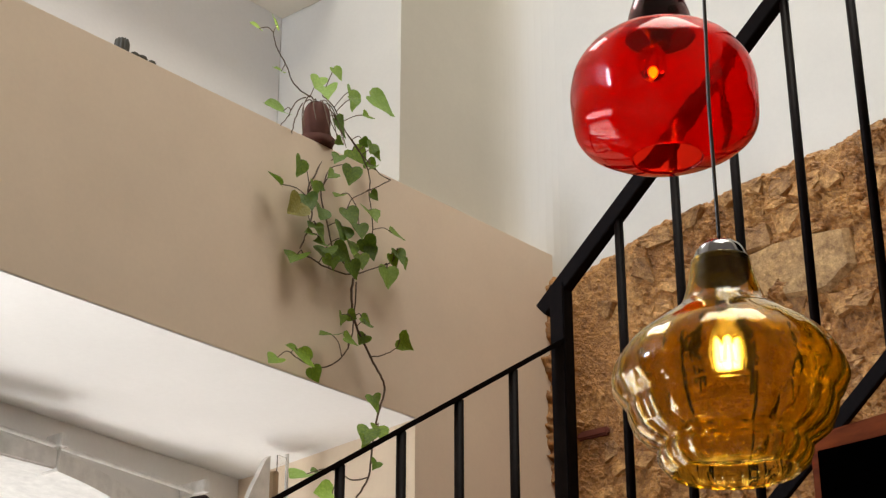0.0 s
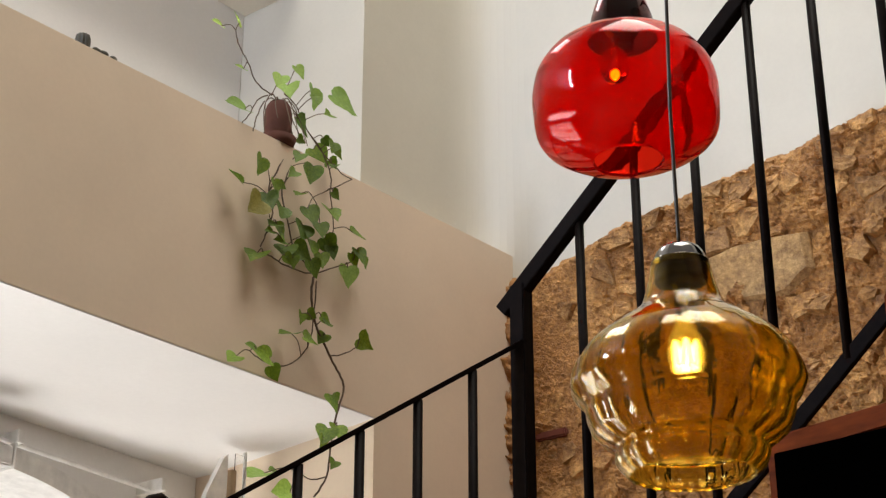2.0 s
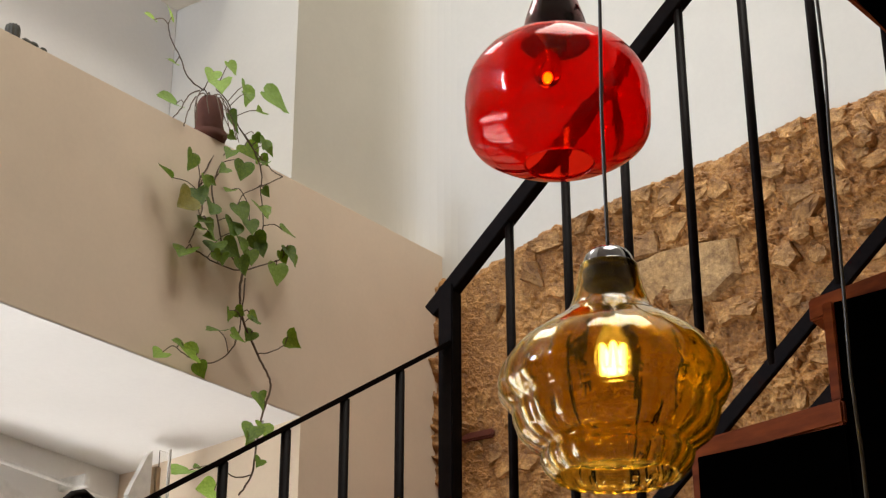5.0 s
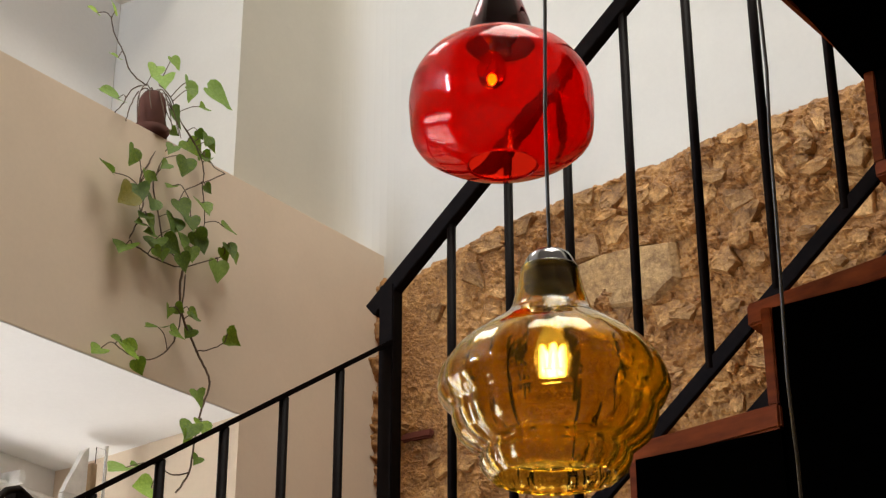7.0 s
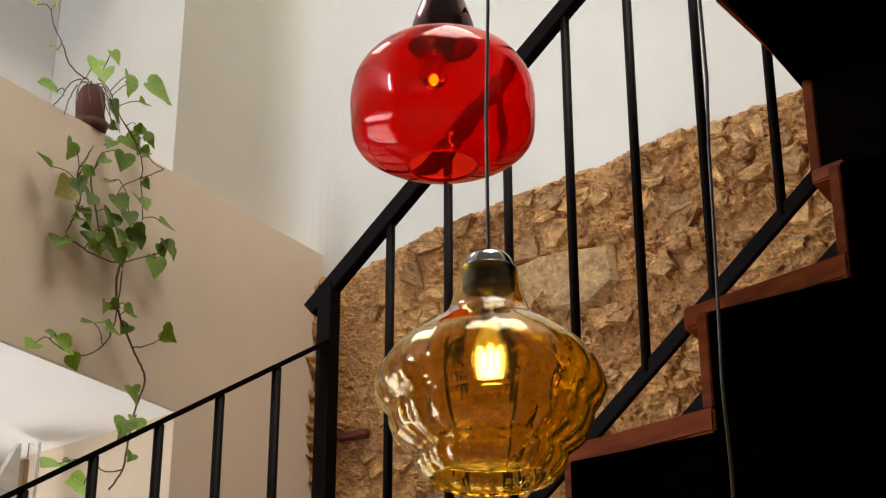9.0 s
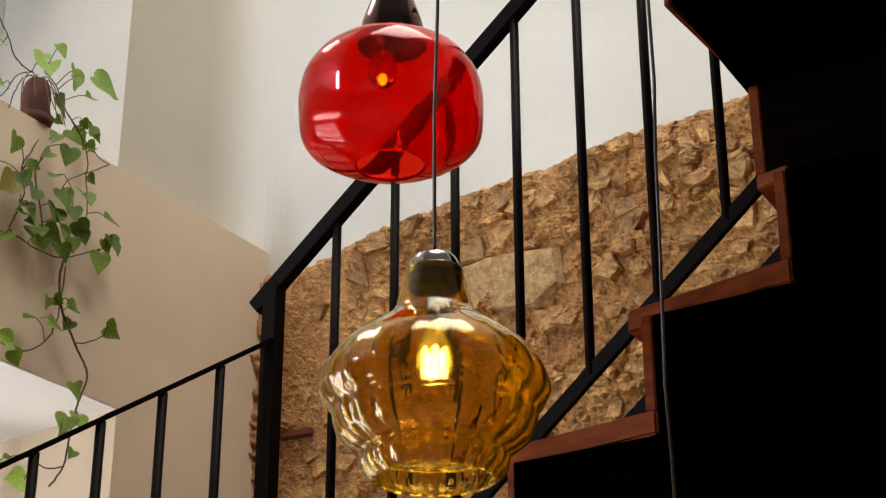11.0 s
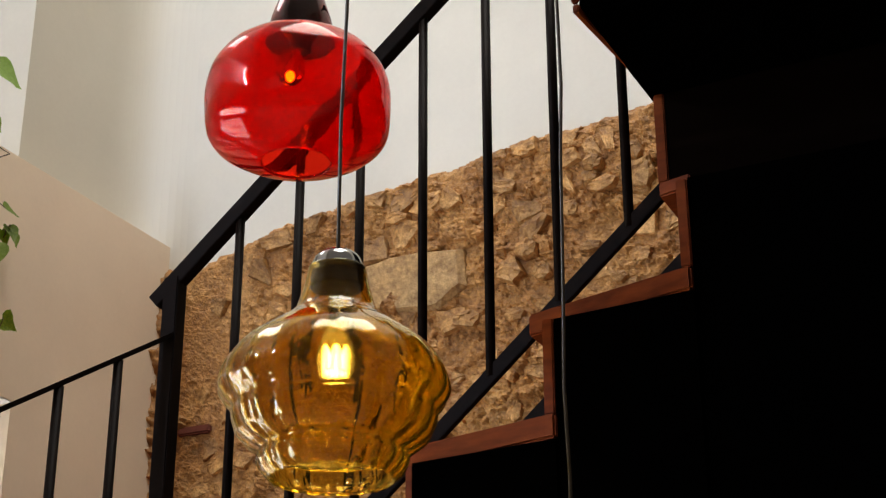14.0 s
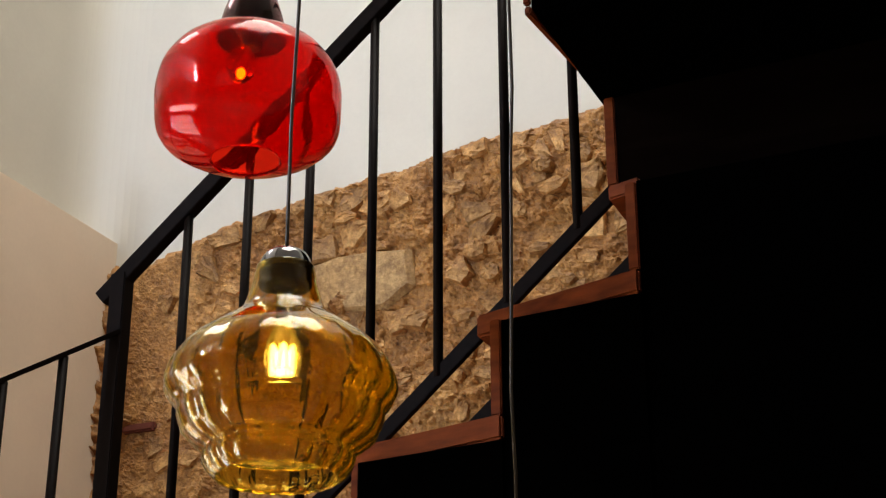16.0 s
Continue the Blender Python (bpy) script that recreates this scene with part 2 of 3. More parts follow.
# the recess: beam with a ledge, piers below and above, back walls
def ledge_z(x):
    """The ledge climbs a little towards the corner."""
    return 3.3195 + 0.02 * (x - 1.5)


def ledge_beam():
    bm = boxed(-4.6, XS - 0.002, YB, YL + 0.3, ZB0, ZB1)
    for v in bm.verts:
        if v.co.z > 3.0:
            v.co.z = ledge_z(v.co.x)
    return bm


structure("ledge_beam", ledge_beam(), M_PLASTER, "cream plastered beam with a deep ledge on top", "beam")
structure("beam_soffit", prism([(-4.6, YB + 0.0008), (2.7305, YB + 0.0008), (2.868, YL + 0.25), (-4.6, YL + 0.25)], ZB0 - 0.003, ZB0 - 0.0004), M_WHITE, "white painted underside of the beam", "ceiling")
structure("pier_lower", prism([(2.73, YB), (XS - 0.002, YB), (XS - 0.002, YL + 0.3), (2.83, YL + 0.3), (2.83, YL)], 0, ZB0), M_PLASTER, "cream plastered pier beside the opening", "wall")
structure("pier_upper", boxed(2.757, XS + 0.295, 2.46, YL + 0.3, ZB1 - 0.15, 7.6), M_CREAM_SHADED, "cream grey stucco wall above the ledge, darkened for shade", "wall")
CR = 0.13
structure("cove", prism([(XS - CR + CR * math.sin(a), 2.46 - CR + CR * math.cos(a)) for a in [math.pi / 2 * k / 10 for k in range(11)]] + [(XS + 0.003, 2.463)], ZB1 - 0.15, 7.6), M_CREAM_SHADED, "softly rounded stucco corner", "wall")
structure("wall_niche", boxed(-4.6, 2.755, YU, YL + 0.3, ZB1 - 0.15, 7.6), M_WHITE, "white back wall of the upper recess", "wall")
structure("niche_ceiling", boxed(-4.6, 2.755, 2.70, YU - 0.002, 4.07, 4.3), M_STUCCO, "white plaster top of the upper recess", "ceiling")


def north_wall():
    bm = bmesh.new()
    y0, y1, top = YL, YL + 0.28, ZB0 - 0.004
    box(bm, -4.6, 0.45, y0, y1, 0, top)
    box(bm, 0.45, 1.2, y0, y1, 0, 0.4)
    box(bm, 0.45, 1.2, y0, y1, 2.4, top)
    box(bm, 1.2, 1.5, y0, y1, 0, top)
    box(bm, 2.72, 2.828, y0, y1, 0, top)
    # segmental arch
    cx, r, crown, n = 2.11, 1.27, 2.676, 16
    xs = [1.5 + (2.72 - 1.5) * i / n for i in range(n + 1)]
    zs = [crown - r + math.sqrt(r * r - (x - cx) ** 2) for x in xs]
    for i in range(n):
        v = [bm.verts.new(p) for p in ((xs[i], y0, zs[i]), (xs[i + 1], y0, zs[i + 1]), (xs[i + 1], y0, top), (xs[i], y0, top))]
        w = [bm.verts.new((q.co.x, y1, q.co.z)) for q in v]
        bm.faces.new(v)
        bm.faces.new(w[::-1])
        bm.faces.new((v[0], w[0], w[1], v[1]))
    askew(bm)
    return bm


def askew(bm):
    """The back wall runs a little out of square."""
    for v in bm.verts:
        v.co.y += 0.085 * (v.co.x - 2.25)


def arch_lining():
    """A white lining that follows the arch, proud of the wall."""
    bm = bmesh.new()
    cx, r, crown, n = 2.11, 1.27, 2.676, 24
    rings = []
    for i in range(n + 1):
        x = 1.502 + (2.718 - 1.502) * i / n
        top = crown - r + math.sqrt(r * r - (x - cx) ** 2) - 0.001
        rings.append([bm.verts.new(p) for p in ((x, YL - 0.014, top), (x, YL + 0.27, top), (x, YL + 0.27, top - 0.048), (x, YL - 0.014, top - 0.048))])
    for p, q in zip(rings, rings[1:]):
        for k in range(4):
            bm.faces.new((p[k], p[(k + 1) % 4], q[(k + 1) % 4], q[k]))
    bm.faces.new(rings[0])
    bm.faces.new(rings[-1][::-1])
    bmesh.ops.recalc_face_normals(bm, faces=bm.faces)
    askew(bm)
    return bm


structure("wall_north", north_wall(), M_WHITE, "white back wall with an arched opening under the beam", "wall")
structure("arch_trim", arch_lining(), M_GLOSSW, "white lining round the arched opening", "trim")

# ---- stairs ----
RAILX, POSTY = 2.28, 1.62
stair = thing("staircase", "steep stairs with red-brown wooden treads, the shade beneath put in as black panels", "staircase")
stair.location.z = -0.009
RISE, THICK = 0.19, 0.038


def tread(z, nose, back):
    (x0, y0), (x1, y1) = nose, back
    return part("tread", prism([(x0, y0), (XS - 0.035, y0), (XS - 0.035, y1), (x1, y1)], z - THICK, z, 0.004), M_WOOD, stair)


def riser(x, y, z0, z1):
    return part("riser", boxed(x, XS - 0.035, y - 0.017, y, z0, z1, 0.002), M_WOOD, stair)


def shade_panel(x0, y0, x1, y1, z0, z1, m=None):
    return part("shade_panel", prism([(x0, y0), (x0 + 0.02, y0), (x1 + 0.02, y1), (x1, y1)], z0, z1), m or M_SHADE_BLACK, stair)


ZA = 2.340
tread(ZA, (2.190, 1.110), (2.120, 0.822))
tread(ZA + RISE, (2.190, 0.888), (2.107, 0.598))
part("tread", prism([(2.160, 0.654), (XS - 0.035, 0.654), (XS - 0.035, 0.600), (2.145, 0.600)], 2.6725, 2.6965, 0.003), M_WOOD, stair)
riser(2.165, 1.090, ZA - RISE, ZA - THICK)
riser(2.128, 0.8415, ZA, ZA + RISE - THICK)
riser(2.112, 0.6135, ZA + RISE, 2.672)
riser(2.160, 0.6545, 2.6965, 2.851)
# steps lower down, towards the corner landing
for k in (1, 2):
    tread(ZA - k * RISE, (2.20, 1.110 + 0.222 * k), (2.13, 0.830 + 0.222 * k))
# panels put in to hold the shade below the treads
shade_panel(2.150, 1.071, 2.126, 0.824, 0.0, ZA - THICK - 0.001)
shade_panel(2.132, 0.8235, 2.112, 0.597, 0.0, ZA + RISE - THICK - 0.001)
shade_panel(2.118, 0.5965, 2.110, -2.6, 0.0, 2.675)
# brown taken down almost to black for the dim light under the landing
M_DIM = make_wood("shaded_brown_wood", (0.0022, 0.0012, 0.0008), (0.004, 0.0022, 0.0016), 0.8, 0.0)
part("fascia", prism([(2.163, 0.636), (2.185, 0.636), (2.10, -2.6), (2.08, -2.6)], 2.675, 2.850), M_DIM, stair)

landing = thing("stair_landing", "landing over the stairwell, coloured black for shade, with a thin red-brown wooden edge", "landing")
landing.location = (0, -0.006, -0.010)
part("deck", prism([(1.890, 0.680), (XS - 0.02, 0.650), (XS - 0.02, -3.19), (1.78, -3.19)], 2.864, 3.04), M_SHADE_BLACK, landing)
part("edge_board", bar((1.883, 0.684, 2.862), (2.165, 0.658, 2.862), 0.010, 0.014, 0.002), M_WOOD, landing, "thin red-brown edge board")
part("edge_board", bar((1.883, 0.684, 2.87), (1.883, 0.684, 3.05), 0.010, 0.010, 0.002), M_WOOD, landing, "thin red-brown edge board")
# lining added so that the landing's underside stays in full shade
part("soffit", prism([(1.892, 0.672), (XS - 0.02, 0.64), (XS - 0.02, -3.19), (1.782, -3.19)], 2.852, 2.863), M_SHADE_BLACK, landing)

corner_landing = thing("corner_landing", "wooden corner landing where the stairs turn", "landing")
part("deck", boxed(2.22, XS - 0.035, 1.57, 2.36, 1.73, 1.77, 0.004), M_WOOD, corner_landing)
part("support", boxed(2.3, 2.38, 1.7, 1.78, 0, 1.73), M_STEEL, corner_landing)

SLOPE = 0.8755
railing = thing("stair_railing", "dark painted steel stair railing with upright bars", "railing")
part("handrail", bar((RAILX, 1.666, 2.745 - 0.046 * SLOPE), (RAILX, 0.2, 2.745 + 1.42 * SLOPE), 0.026, 0.030), M_STEEL, railing)
part("bottom_rail", bar((RAILX, 1.62, 1.912), (RAILX, 0.55, 1.912 + 1.07 * SLOPE), 0.012, 0.026), M_STEEL, railing)
part("newel_post", boxed(RAILX - 0.016, RAILX + 0.016, POSTY - 0.010, POSTY + 0.022, 1.0, 2.748, 0.002), M_STEEL, railing)
for i in range(1, 10):
    y = 1.615 - 0.1245 * i
    h = (1.62 - y) * SLOPE
    part("baluster", tube([(RAILX, y, 1.912 + h), (RAILX, y, 2.745 + h)], 0.0085, 12), M_STEEL, railing, "", True)

# lower flight: rail from the newel down along the pier
LD = Vector((-math.cos(radians(19)), math.sin(radians(19)), 0))
lower = thing("lower_stair_railing", "dark painted steel railing with a thin flat handrail", "railing")


def low(k, dz=0.0):
    p = Vector((2.275, 1.618, 2.6355 - 0.661 * k + dz)) + LD * k
    return tuple(p)


part("handrail", bar(low(0.0), low(0.75), 0.019, 0.009), M_STEEL, lower)
part("bottom_rail", bar(low(0.0, -0.85), low(0.75, -0.85), 0.03, 0.012), M_STEEL, lower)
for i in range(1, 7):
    a, b = low(0.114 * i, -0.85), low(0.114 * i, -0.004)
    part("baluster", tube([a, b], 0.0085, 12), M_STEEL, lower, "", True)
turn_post = thing("turn_post", "dark steel railing post where the lower rail turns", "railing post")
part("post", boxed(1.530, 1.556, 1.739, 1.765, 0.0, 2.203, 0.002), M_STEEL, turn_post)
part("rail", tube([(1.20, 1.55, 1.99), (1.50, 1.727, 2.196), (1.543, 1.752, 2.212), (1.585, 1.765, 2.203), (1.70, 1.80, 2.17)], 0.0055, 10), M_STEEL, turn_post, "", True)

wall_string = thing("wall_string", "black steel string plate fixed along the stone wall", "string plate")
part("plate", bar((3.262, 2.0, 2.10), (3.262, 0.60, 2.10 + 1.4 * 0.862), 0.012, 0.07, 0.001), M_STEEL, wall_string)


# ---- lamps ----
def bulb_filament(n, r, z0, z1):
    bm = bmesh.new()
    for k in range(n):
        a = 2 * math.pi * k / n
        pts = []
        for i in range(13):
            t = i / 12
            s = (t - 0.5) * 0.8
            pts.append((r * math.cos(a + s), r * math.sin(a + s), z0 + (z1 - z0) * math.sin(math.pi * t)))
        tb = tube(pts, 0.0026, 8)
        me = bpy.data.meshes.new("tmp")
        tb.to_mesh(me)
        tb.free()
        bm.from_mesh(me)
        bpy.data.meshes.remove(me)
    return bm


def cord(pts, t, m):
    part("cord", tube(pts, 0.0022, 8), m, t, "", True)


def amber_lamp():
    t = thing("pendant_lamp", "lit amber ribbed glass pendant lamp with a chrome cap", "pendant lamp", "pendant lamps")
    t.location = (1.4555, 0.8195, 0)
    prof = smooth_profile([(0.0325, 2.305), (0.035, 2.291), (0.0400, 2.271), (0.0475, 2.252), (0.062, 2.2395), (0.078, 2.2285), (0.103, 2.209), (0.120, 2.186), (0.1260, 2.163), (0.1205, 2.149), (0.1115, 2.1385), (0.1110, 2.132), (0.1095, 2.125), (0.103, 2.110), (0.0895, 2.0985), (0.0805, 2.0940), (0.0795, 2.0905), (0.0812, 2.0845), (0.079, 2.076), (0.074, 2.069), (0.0665, 2.062)])

    def ribs(a, r, z):
        k = 0.75 * min(1, max(0, (2.235 - z) / 0.08)) + 0.5 * min(1, max(0, (2.15 - z) / 0.05))
        return 1 + k * (0.014 * math.cos(22 * a) + 0.007 * math.cos(3 * a + 40 * z) + 0.006 * noise.noise((4 * math.cos(a), 4 * math.sin(a), 40 * z)))

    part("shade", lathe(shell(prof, 0.0035), 160, ribs, True), M_AMBER, t, "ribbed amber blown glass shade", True)
    part("cap", lathe(smooth_profile([(0.003, 2.329), (0.013, 2.327), (0.024, 2.320), (0.030, 2.308), (0.031, 2.303), (0.029, 2.299)], 4), 40), M_CHROME, t, "polished chrome cap", True)
    part("socket", lathe(smooth_profile([(0.002, 2.299), (0.0275, 2.298), (0.0295, 2.288), (0.028, 2.279), (0.010, 2.276), (0.009, 2.242), (0.002, 2.241)], 3), 32), M_BLACK, t, "black lamp socket", True)
    bulb = part("bulb", lathe(shell(smooth_profile([(0.009, 2.241), (0.012, 2.230), (0.018, 2.215), (0.0205, 2.198), (0.018, 2.182), (0.0105, 2.173), (0.002, 2.170)], 5), 0.0008), 40, None, True), M_BULB, t, "clear glass filament bulb", True)
    part("filament", bulb_filament(5, 0.0110, 2.183, 2.211), M_GLOW, bulb, "glowing filament")
    cord([(0, 0, 2.326), (0, 0, 2.337), (-0.0005, 0.0, 2.5), (0.0, -0.004, 2.64), (0.01, -0.02, 4.0), (0.03, -0.05, 7.6)], t, M_CORD)
    return t


def red_lamp():
    t = thing("pendant_lamp", "lit red blown glass pendant lamp with a maroon neck", "pendant lamp", "pendant lamps")
    t.location = (1.7105, 1.033, -0.0065)
    neck = smooth_profile([(0.021, 2.8975), (0.031, 2.8745), (0.0435, 2.835), (0.0480, 2.808), (0.0505, 2.8000)])
    prof = smooth_profile([(0.0510, 2.7995), (0.0545, 2.7975), (0.068, 2.7925), (0.092, 2.7815), (0.1095, 2.7655), (0.1238, 2.742), (0.1295, 2.712), (0.1303, 2.687), (0.1282, 2.660), (0.1185, 2.6405), (0.0945, 2.6245), (0.068, 2.6130), (0.0475, 2.6060)])

    def uneven(a, r, z):
        # hand-blown: slow waves and faint pulled streaks
        v = Vector((math.cos(a), math.sin(a), z * 9.0))
        return 1 + 0.004 * math.cos(2 * a + 30 * z) + 0.012 * noise.noise(v * 2.6) + 0.003 * noise.noise(v * 5.0)

    part("neck", lathe(shell(neck, 0.005), 96, None, True), M_MAROON, t, "dark maroon glass neck", True)
    part("shade", lathe(shell(prof, 0.0035), 160, uneven, True), M_RED, t, "deep red blown glass shade", True)
    part("cap", lathe(smooth_profile([(0.003, 2.922), (0.012, 2.918), (0.019, 2.906), (0.0205, 2.893)], 4), 40), M_CHROME, t, "polished chrome cap", True)
    part("socket", lathe(smooth_profile([(0.002, 2.893), (0.017, 2.891), (0.024, 2.87), (0.026, 2.835), (0.024, 2.815), (0.016, 2.80), (0.014, 2.785), (0.002, 2.784)], 3), 32), M_BLACK, t, "black lamp socket", True)
    bulb = part("bulb", lathe(smooth_profile([(0.009, 2.786), (0.016, 2.778), (0.021, 2.760), (0.019, 2.745), (0.011, 2.734), (0.001, 2.731)], 5), 40), M_CLEAR, t, "small clear globe bulb", True)
    bulb.location = (-0.0066, 0.0110, 0.000)
    part("filament", lathe(smooth_profile([(0.001, 2.752), (0.0035, 2.750), (0.005, 2.7455), (0.0035, 2.741), (0.001, 2.739)], 4), 20), M_GLOWR, bulb, "glowing filament", True)
    cord([(0, 0, 2.92), (0, 0, 3.5), (0.0, 0.0, 7.6)], t, M_CORD)
    return t


M_CLEAR = make_glass("clear_glass", (0.98, 0.97, 0.95))
M_BULB = make_glass("clear_bulb_glass", (0.99, 0.97, 0.93), 0.27)
M_GLOWR = glow("lit_small_filament", (1.0, 0.75, 0.01), 26000)
amber_lamp()
red_lamp()
c3 = thing("lamp_cord", "thin grey twisted lamp cord hanging down the stairwell", "cord")
pts = []
for i in range(60):
    z = 7.6 - i * 0.1
    a = radians(20.58 + 0.12 * (2.72 - z) / 0.5 if z < 3.2 else 20.47)
    w = 0.0022 * math.sin(9 * z) + 0.0012 * math.sin(23 * z + 1)
    pts.append((1.78 * math.cos(a) - w * math.sin(a), 1.78 * math.sin(a) + w * math.cos(a), z))
part("cord", tube(pts, 0.0022, 8), M_CORD, c3, "", True)
part("socket", lathe([(0.002, 0.03), (0.018, 0.025), (0.02, -0.03), (0.002, -0.035)], 20), M_BLACK, c3, "", True).location = pts[-1]


# ---- plant on the ledge ----
VINES = {}
VINES["shoot"] = [(2.368, 2.4, 3.464), (2.305, 2.39, 3.467), (2.266, 2.38, 3.499), (2.221, 2.37, 3.528), (2.203, 2.36, 3.553)]
VINES["left"] = [(2.344, 2.39, 3.45), (2.302, 2.38, 3.414), (2.272, 2.37, 3.364), (2.239, 2.36, 3.322)]
VINES["left2"] = [(2.335, 2.39, 3.43), (2.299, 2.375, 3.369), (2.275, 2.36, 3.316)]
VINES["right"] = [(2.42, 2.41, 3.493), (2.448, 2.398, 3.469), (2.481, 2.386, 3.409), (2.525, 2.374, 3.362), (2.577, 2.362, 3.328), (2.601, 2.35, 3.316)]
VINES["stick"] = [(2.601, 2.35, 3.316), (2.526, 2.345, 3.26), (2.457, 2.34, 3.211)]
VINES["v4"] = [(2.382, 2.39, 3.439), (2.416, 2.383, 3.36), (2.378, 2.375, 3.268), (2.342, 2.368, 3.202), (2.35, 2.36, 3.138), (2.323, 2.353, 3.071), (2.3, 2.345, 3.033)]
VINES["v5"] = [(2.411, 2.39, 3.436), (2.432, 2.383, 3.348), (2.403, 2.375, 3.249), (2.384, 2.368, 3.203), (2.402, 2.36, 3.128), (2.419, 2.353, 3.068), (2.48, 2.345, 3.027)]
VINES["v6"] = [(2.464, 2.37, 3.397), (2.516, 2.366, 3.356), (2.543, 2.362, 3.297), (2.534, 2.357, 3.254), (2.543, 2.353, 3.197), (2.534, 2.349, 3.113), (2.475, 2.345, 3.021)]
VINES["hz"] = [(2.309, 2.345, 3.025), (2.344, 2.344, 3.02), (2.389, 2.343, 3.014), (2.462, 2.343, 3.022), (2.537, 2.342, 3.061), (2.595, 2.341, 3.094), (2.617, 2.34, 3.126)]
VINES["main"] = [(2.48, 2.345, 3.03), (2.47, 2.345, 2.978), (2.483, 2.345, 2.913), (2.517, 2.345, 2.868), (2.556, 2.345, 2.824), (2.586, 2.345, 2.791), (2.582, 2.345, 2.757), (2.564, 2.345, 2.705), (2.551, 2.345, 2.643), (2.538, 2.345, 2.562), (2.499, 2.345, 2.508)]
VINES["curl"] = [(2.484, 2.345, 3.01), (2.48, 2.344, 2.925), (2.468, 2.343, 2.86), (2.441, 2.343, 2.816), (2.388, 2.342, 2.778), (2.326, 2.341, 2.771), (2.281, 2.34, 2.781)]
VINES["side"] = [(2.536, 2.345, 2.843), (2.576, 2.338, 2.858), (2.612, 2.33, 2.883)]
VINES["low"] = [(2.538, 2.345, 2.562), (2.481, 2.338, 2.543), (2.429, 2.33, 2.549)]
LEAVES = {}
# x, height, width, turn, tint
LEAVES["upper"] = (2.385, [(2.23, 3.602, 0.03, 170, 1), (2.162, 3.555, 0.03, 100, 1), (2.244, 3.478, 0.028, 70, 1), (2.25, 3.383, 0.058, 95, 1), (2.371, 3.497, 0.033, 20, 1), (2.437, 3.55, 0.033, -30, 1), (2.414, 3.492, 0.052, 10, 1), (2.498, 3.508, 0.052, 10, 1), (2.598, 3.532, 0.065, -70, 1), (2.544, 3.48, 0.033, 60, 0), (2.456, 3.41, 0.05, -40, 0), (2.521, 3.356, 0.045, -20, 0), (2.568, 3.348, 0.033, -40, 0)])
# x, height, width, turn, tint
LEAVES["middle"] = (2.335, [(2.28, 3.224, 0.045, 10, 0), (2.212, 3.171, 0.037, 120, 0), (2.266, 3.118, 0.05, 60, 2), (2.324, 3.183, 0.037, 5, 0), (2.311, 3.148, 0.045, -10, 0), (2.35, 3.134, 0.043, 0, 0), (2.448, 3.267, 0.045, 5, 0), (2.414, 3.204, 0.03, 60, 0), (2.45, 3.16, 0.045, 0, 0), (2.517, 3.186, 0.052, -10, 0), (2.357, 3.087, 0.043, -15, 0), (2.432, 3.116, 0.05, 20, 0), (2.479, 3.133, 0.037, -15, 0), (2.282, 3.003, 0.058, 20, 0)])
# x, height, width, turn, tint
LEAVES["cluster"] = (2.335, [(2.379, 3.049, 0.048, 50, 0), (2.423, 3.058, 0.045, -60, 0), (2.456, 3.088, 0.05, 10, 0), (2.519, 3.111, 0.045, -25, 0), (2.491, 3.063, 0.033, 20, 0), (2.607, 3.164, 0.043, -85, 0), (2.616, 3.114, 0.037, -30, 0), (2.583, 3.053, 0.045, -20, 1)])
# x, height, width, turn, tint
LEAVES["lower"] = (2.325, [(2.223, 2.747, 0.04, 40, 0), (2.271, 2.785, 0.033, 100, 0), (2.311, 2.78, 0.045, 95, 0), (2.377, 2.847, 0.045, 90, 0), (2.449, 2.851, 0.037, -60, 0), (2.42, 2.895, 0.025, 30, 0), (2.507, 2.907, 0.03, -80, 0), (2.636, 2.898, 0.043, -85, 0), (2.529, 2.729, 0.03, 20, 0), (2.507, 2.646, 0.048, 10, 0), (2.554, 2.665, 0.043, -10, 0), (2.493, 2.624, 0.028, 30, 0), (2.305, 2.512, 0.058, 85, 1), (2.374, 2.488, 0.052, 80, 1), (2.358, 2.534, 0.025, 80, 0), (2.542, 2.722, 0.028, -30, 0)])


def spline(pts, sub=5):
    out = []
    pts = [Vector(p) for p in pts]
    for k in range(len(pts) - 1):
        p0, p1, p2, p3 = (pts[max(0, min(len(pts) - 1, k + j))] for j in (-1, 0, 1, 2))
        for i in range(sub):
            t = i / sub
            out.append(0.5 * ((2 * p1) + (p2 - p0) * t + (2 * p0 - 5 * p1 + 4 * p2 - p3) * t * t + (3 * p1 - p0 - 3 * p2 + p3) * t ** 3))
    out.append(pts[-1])
    return out


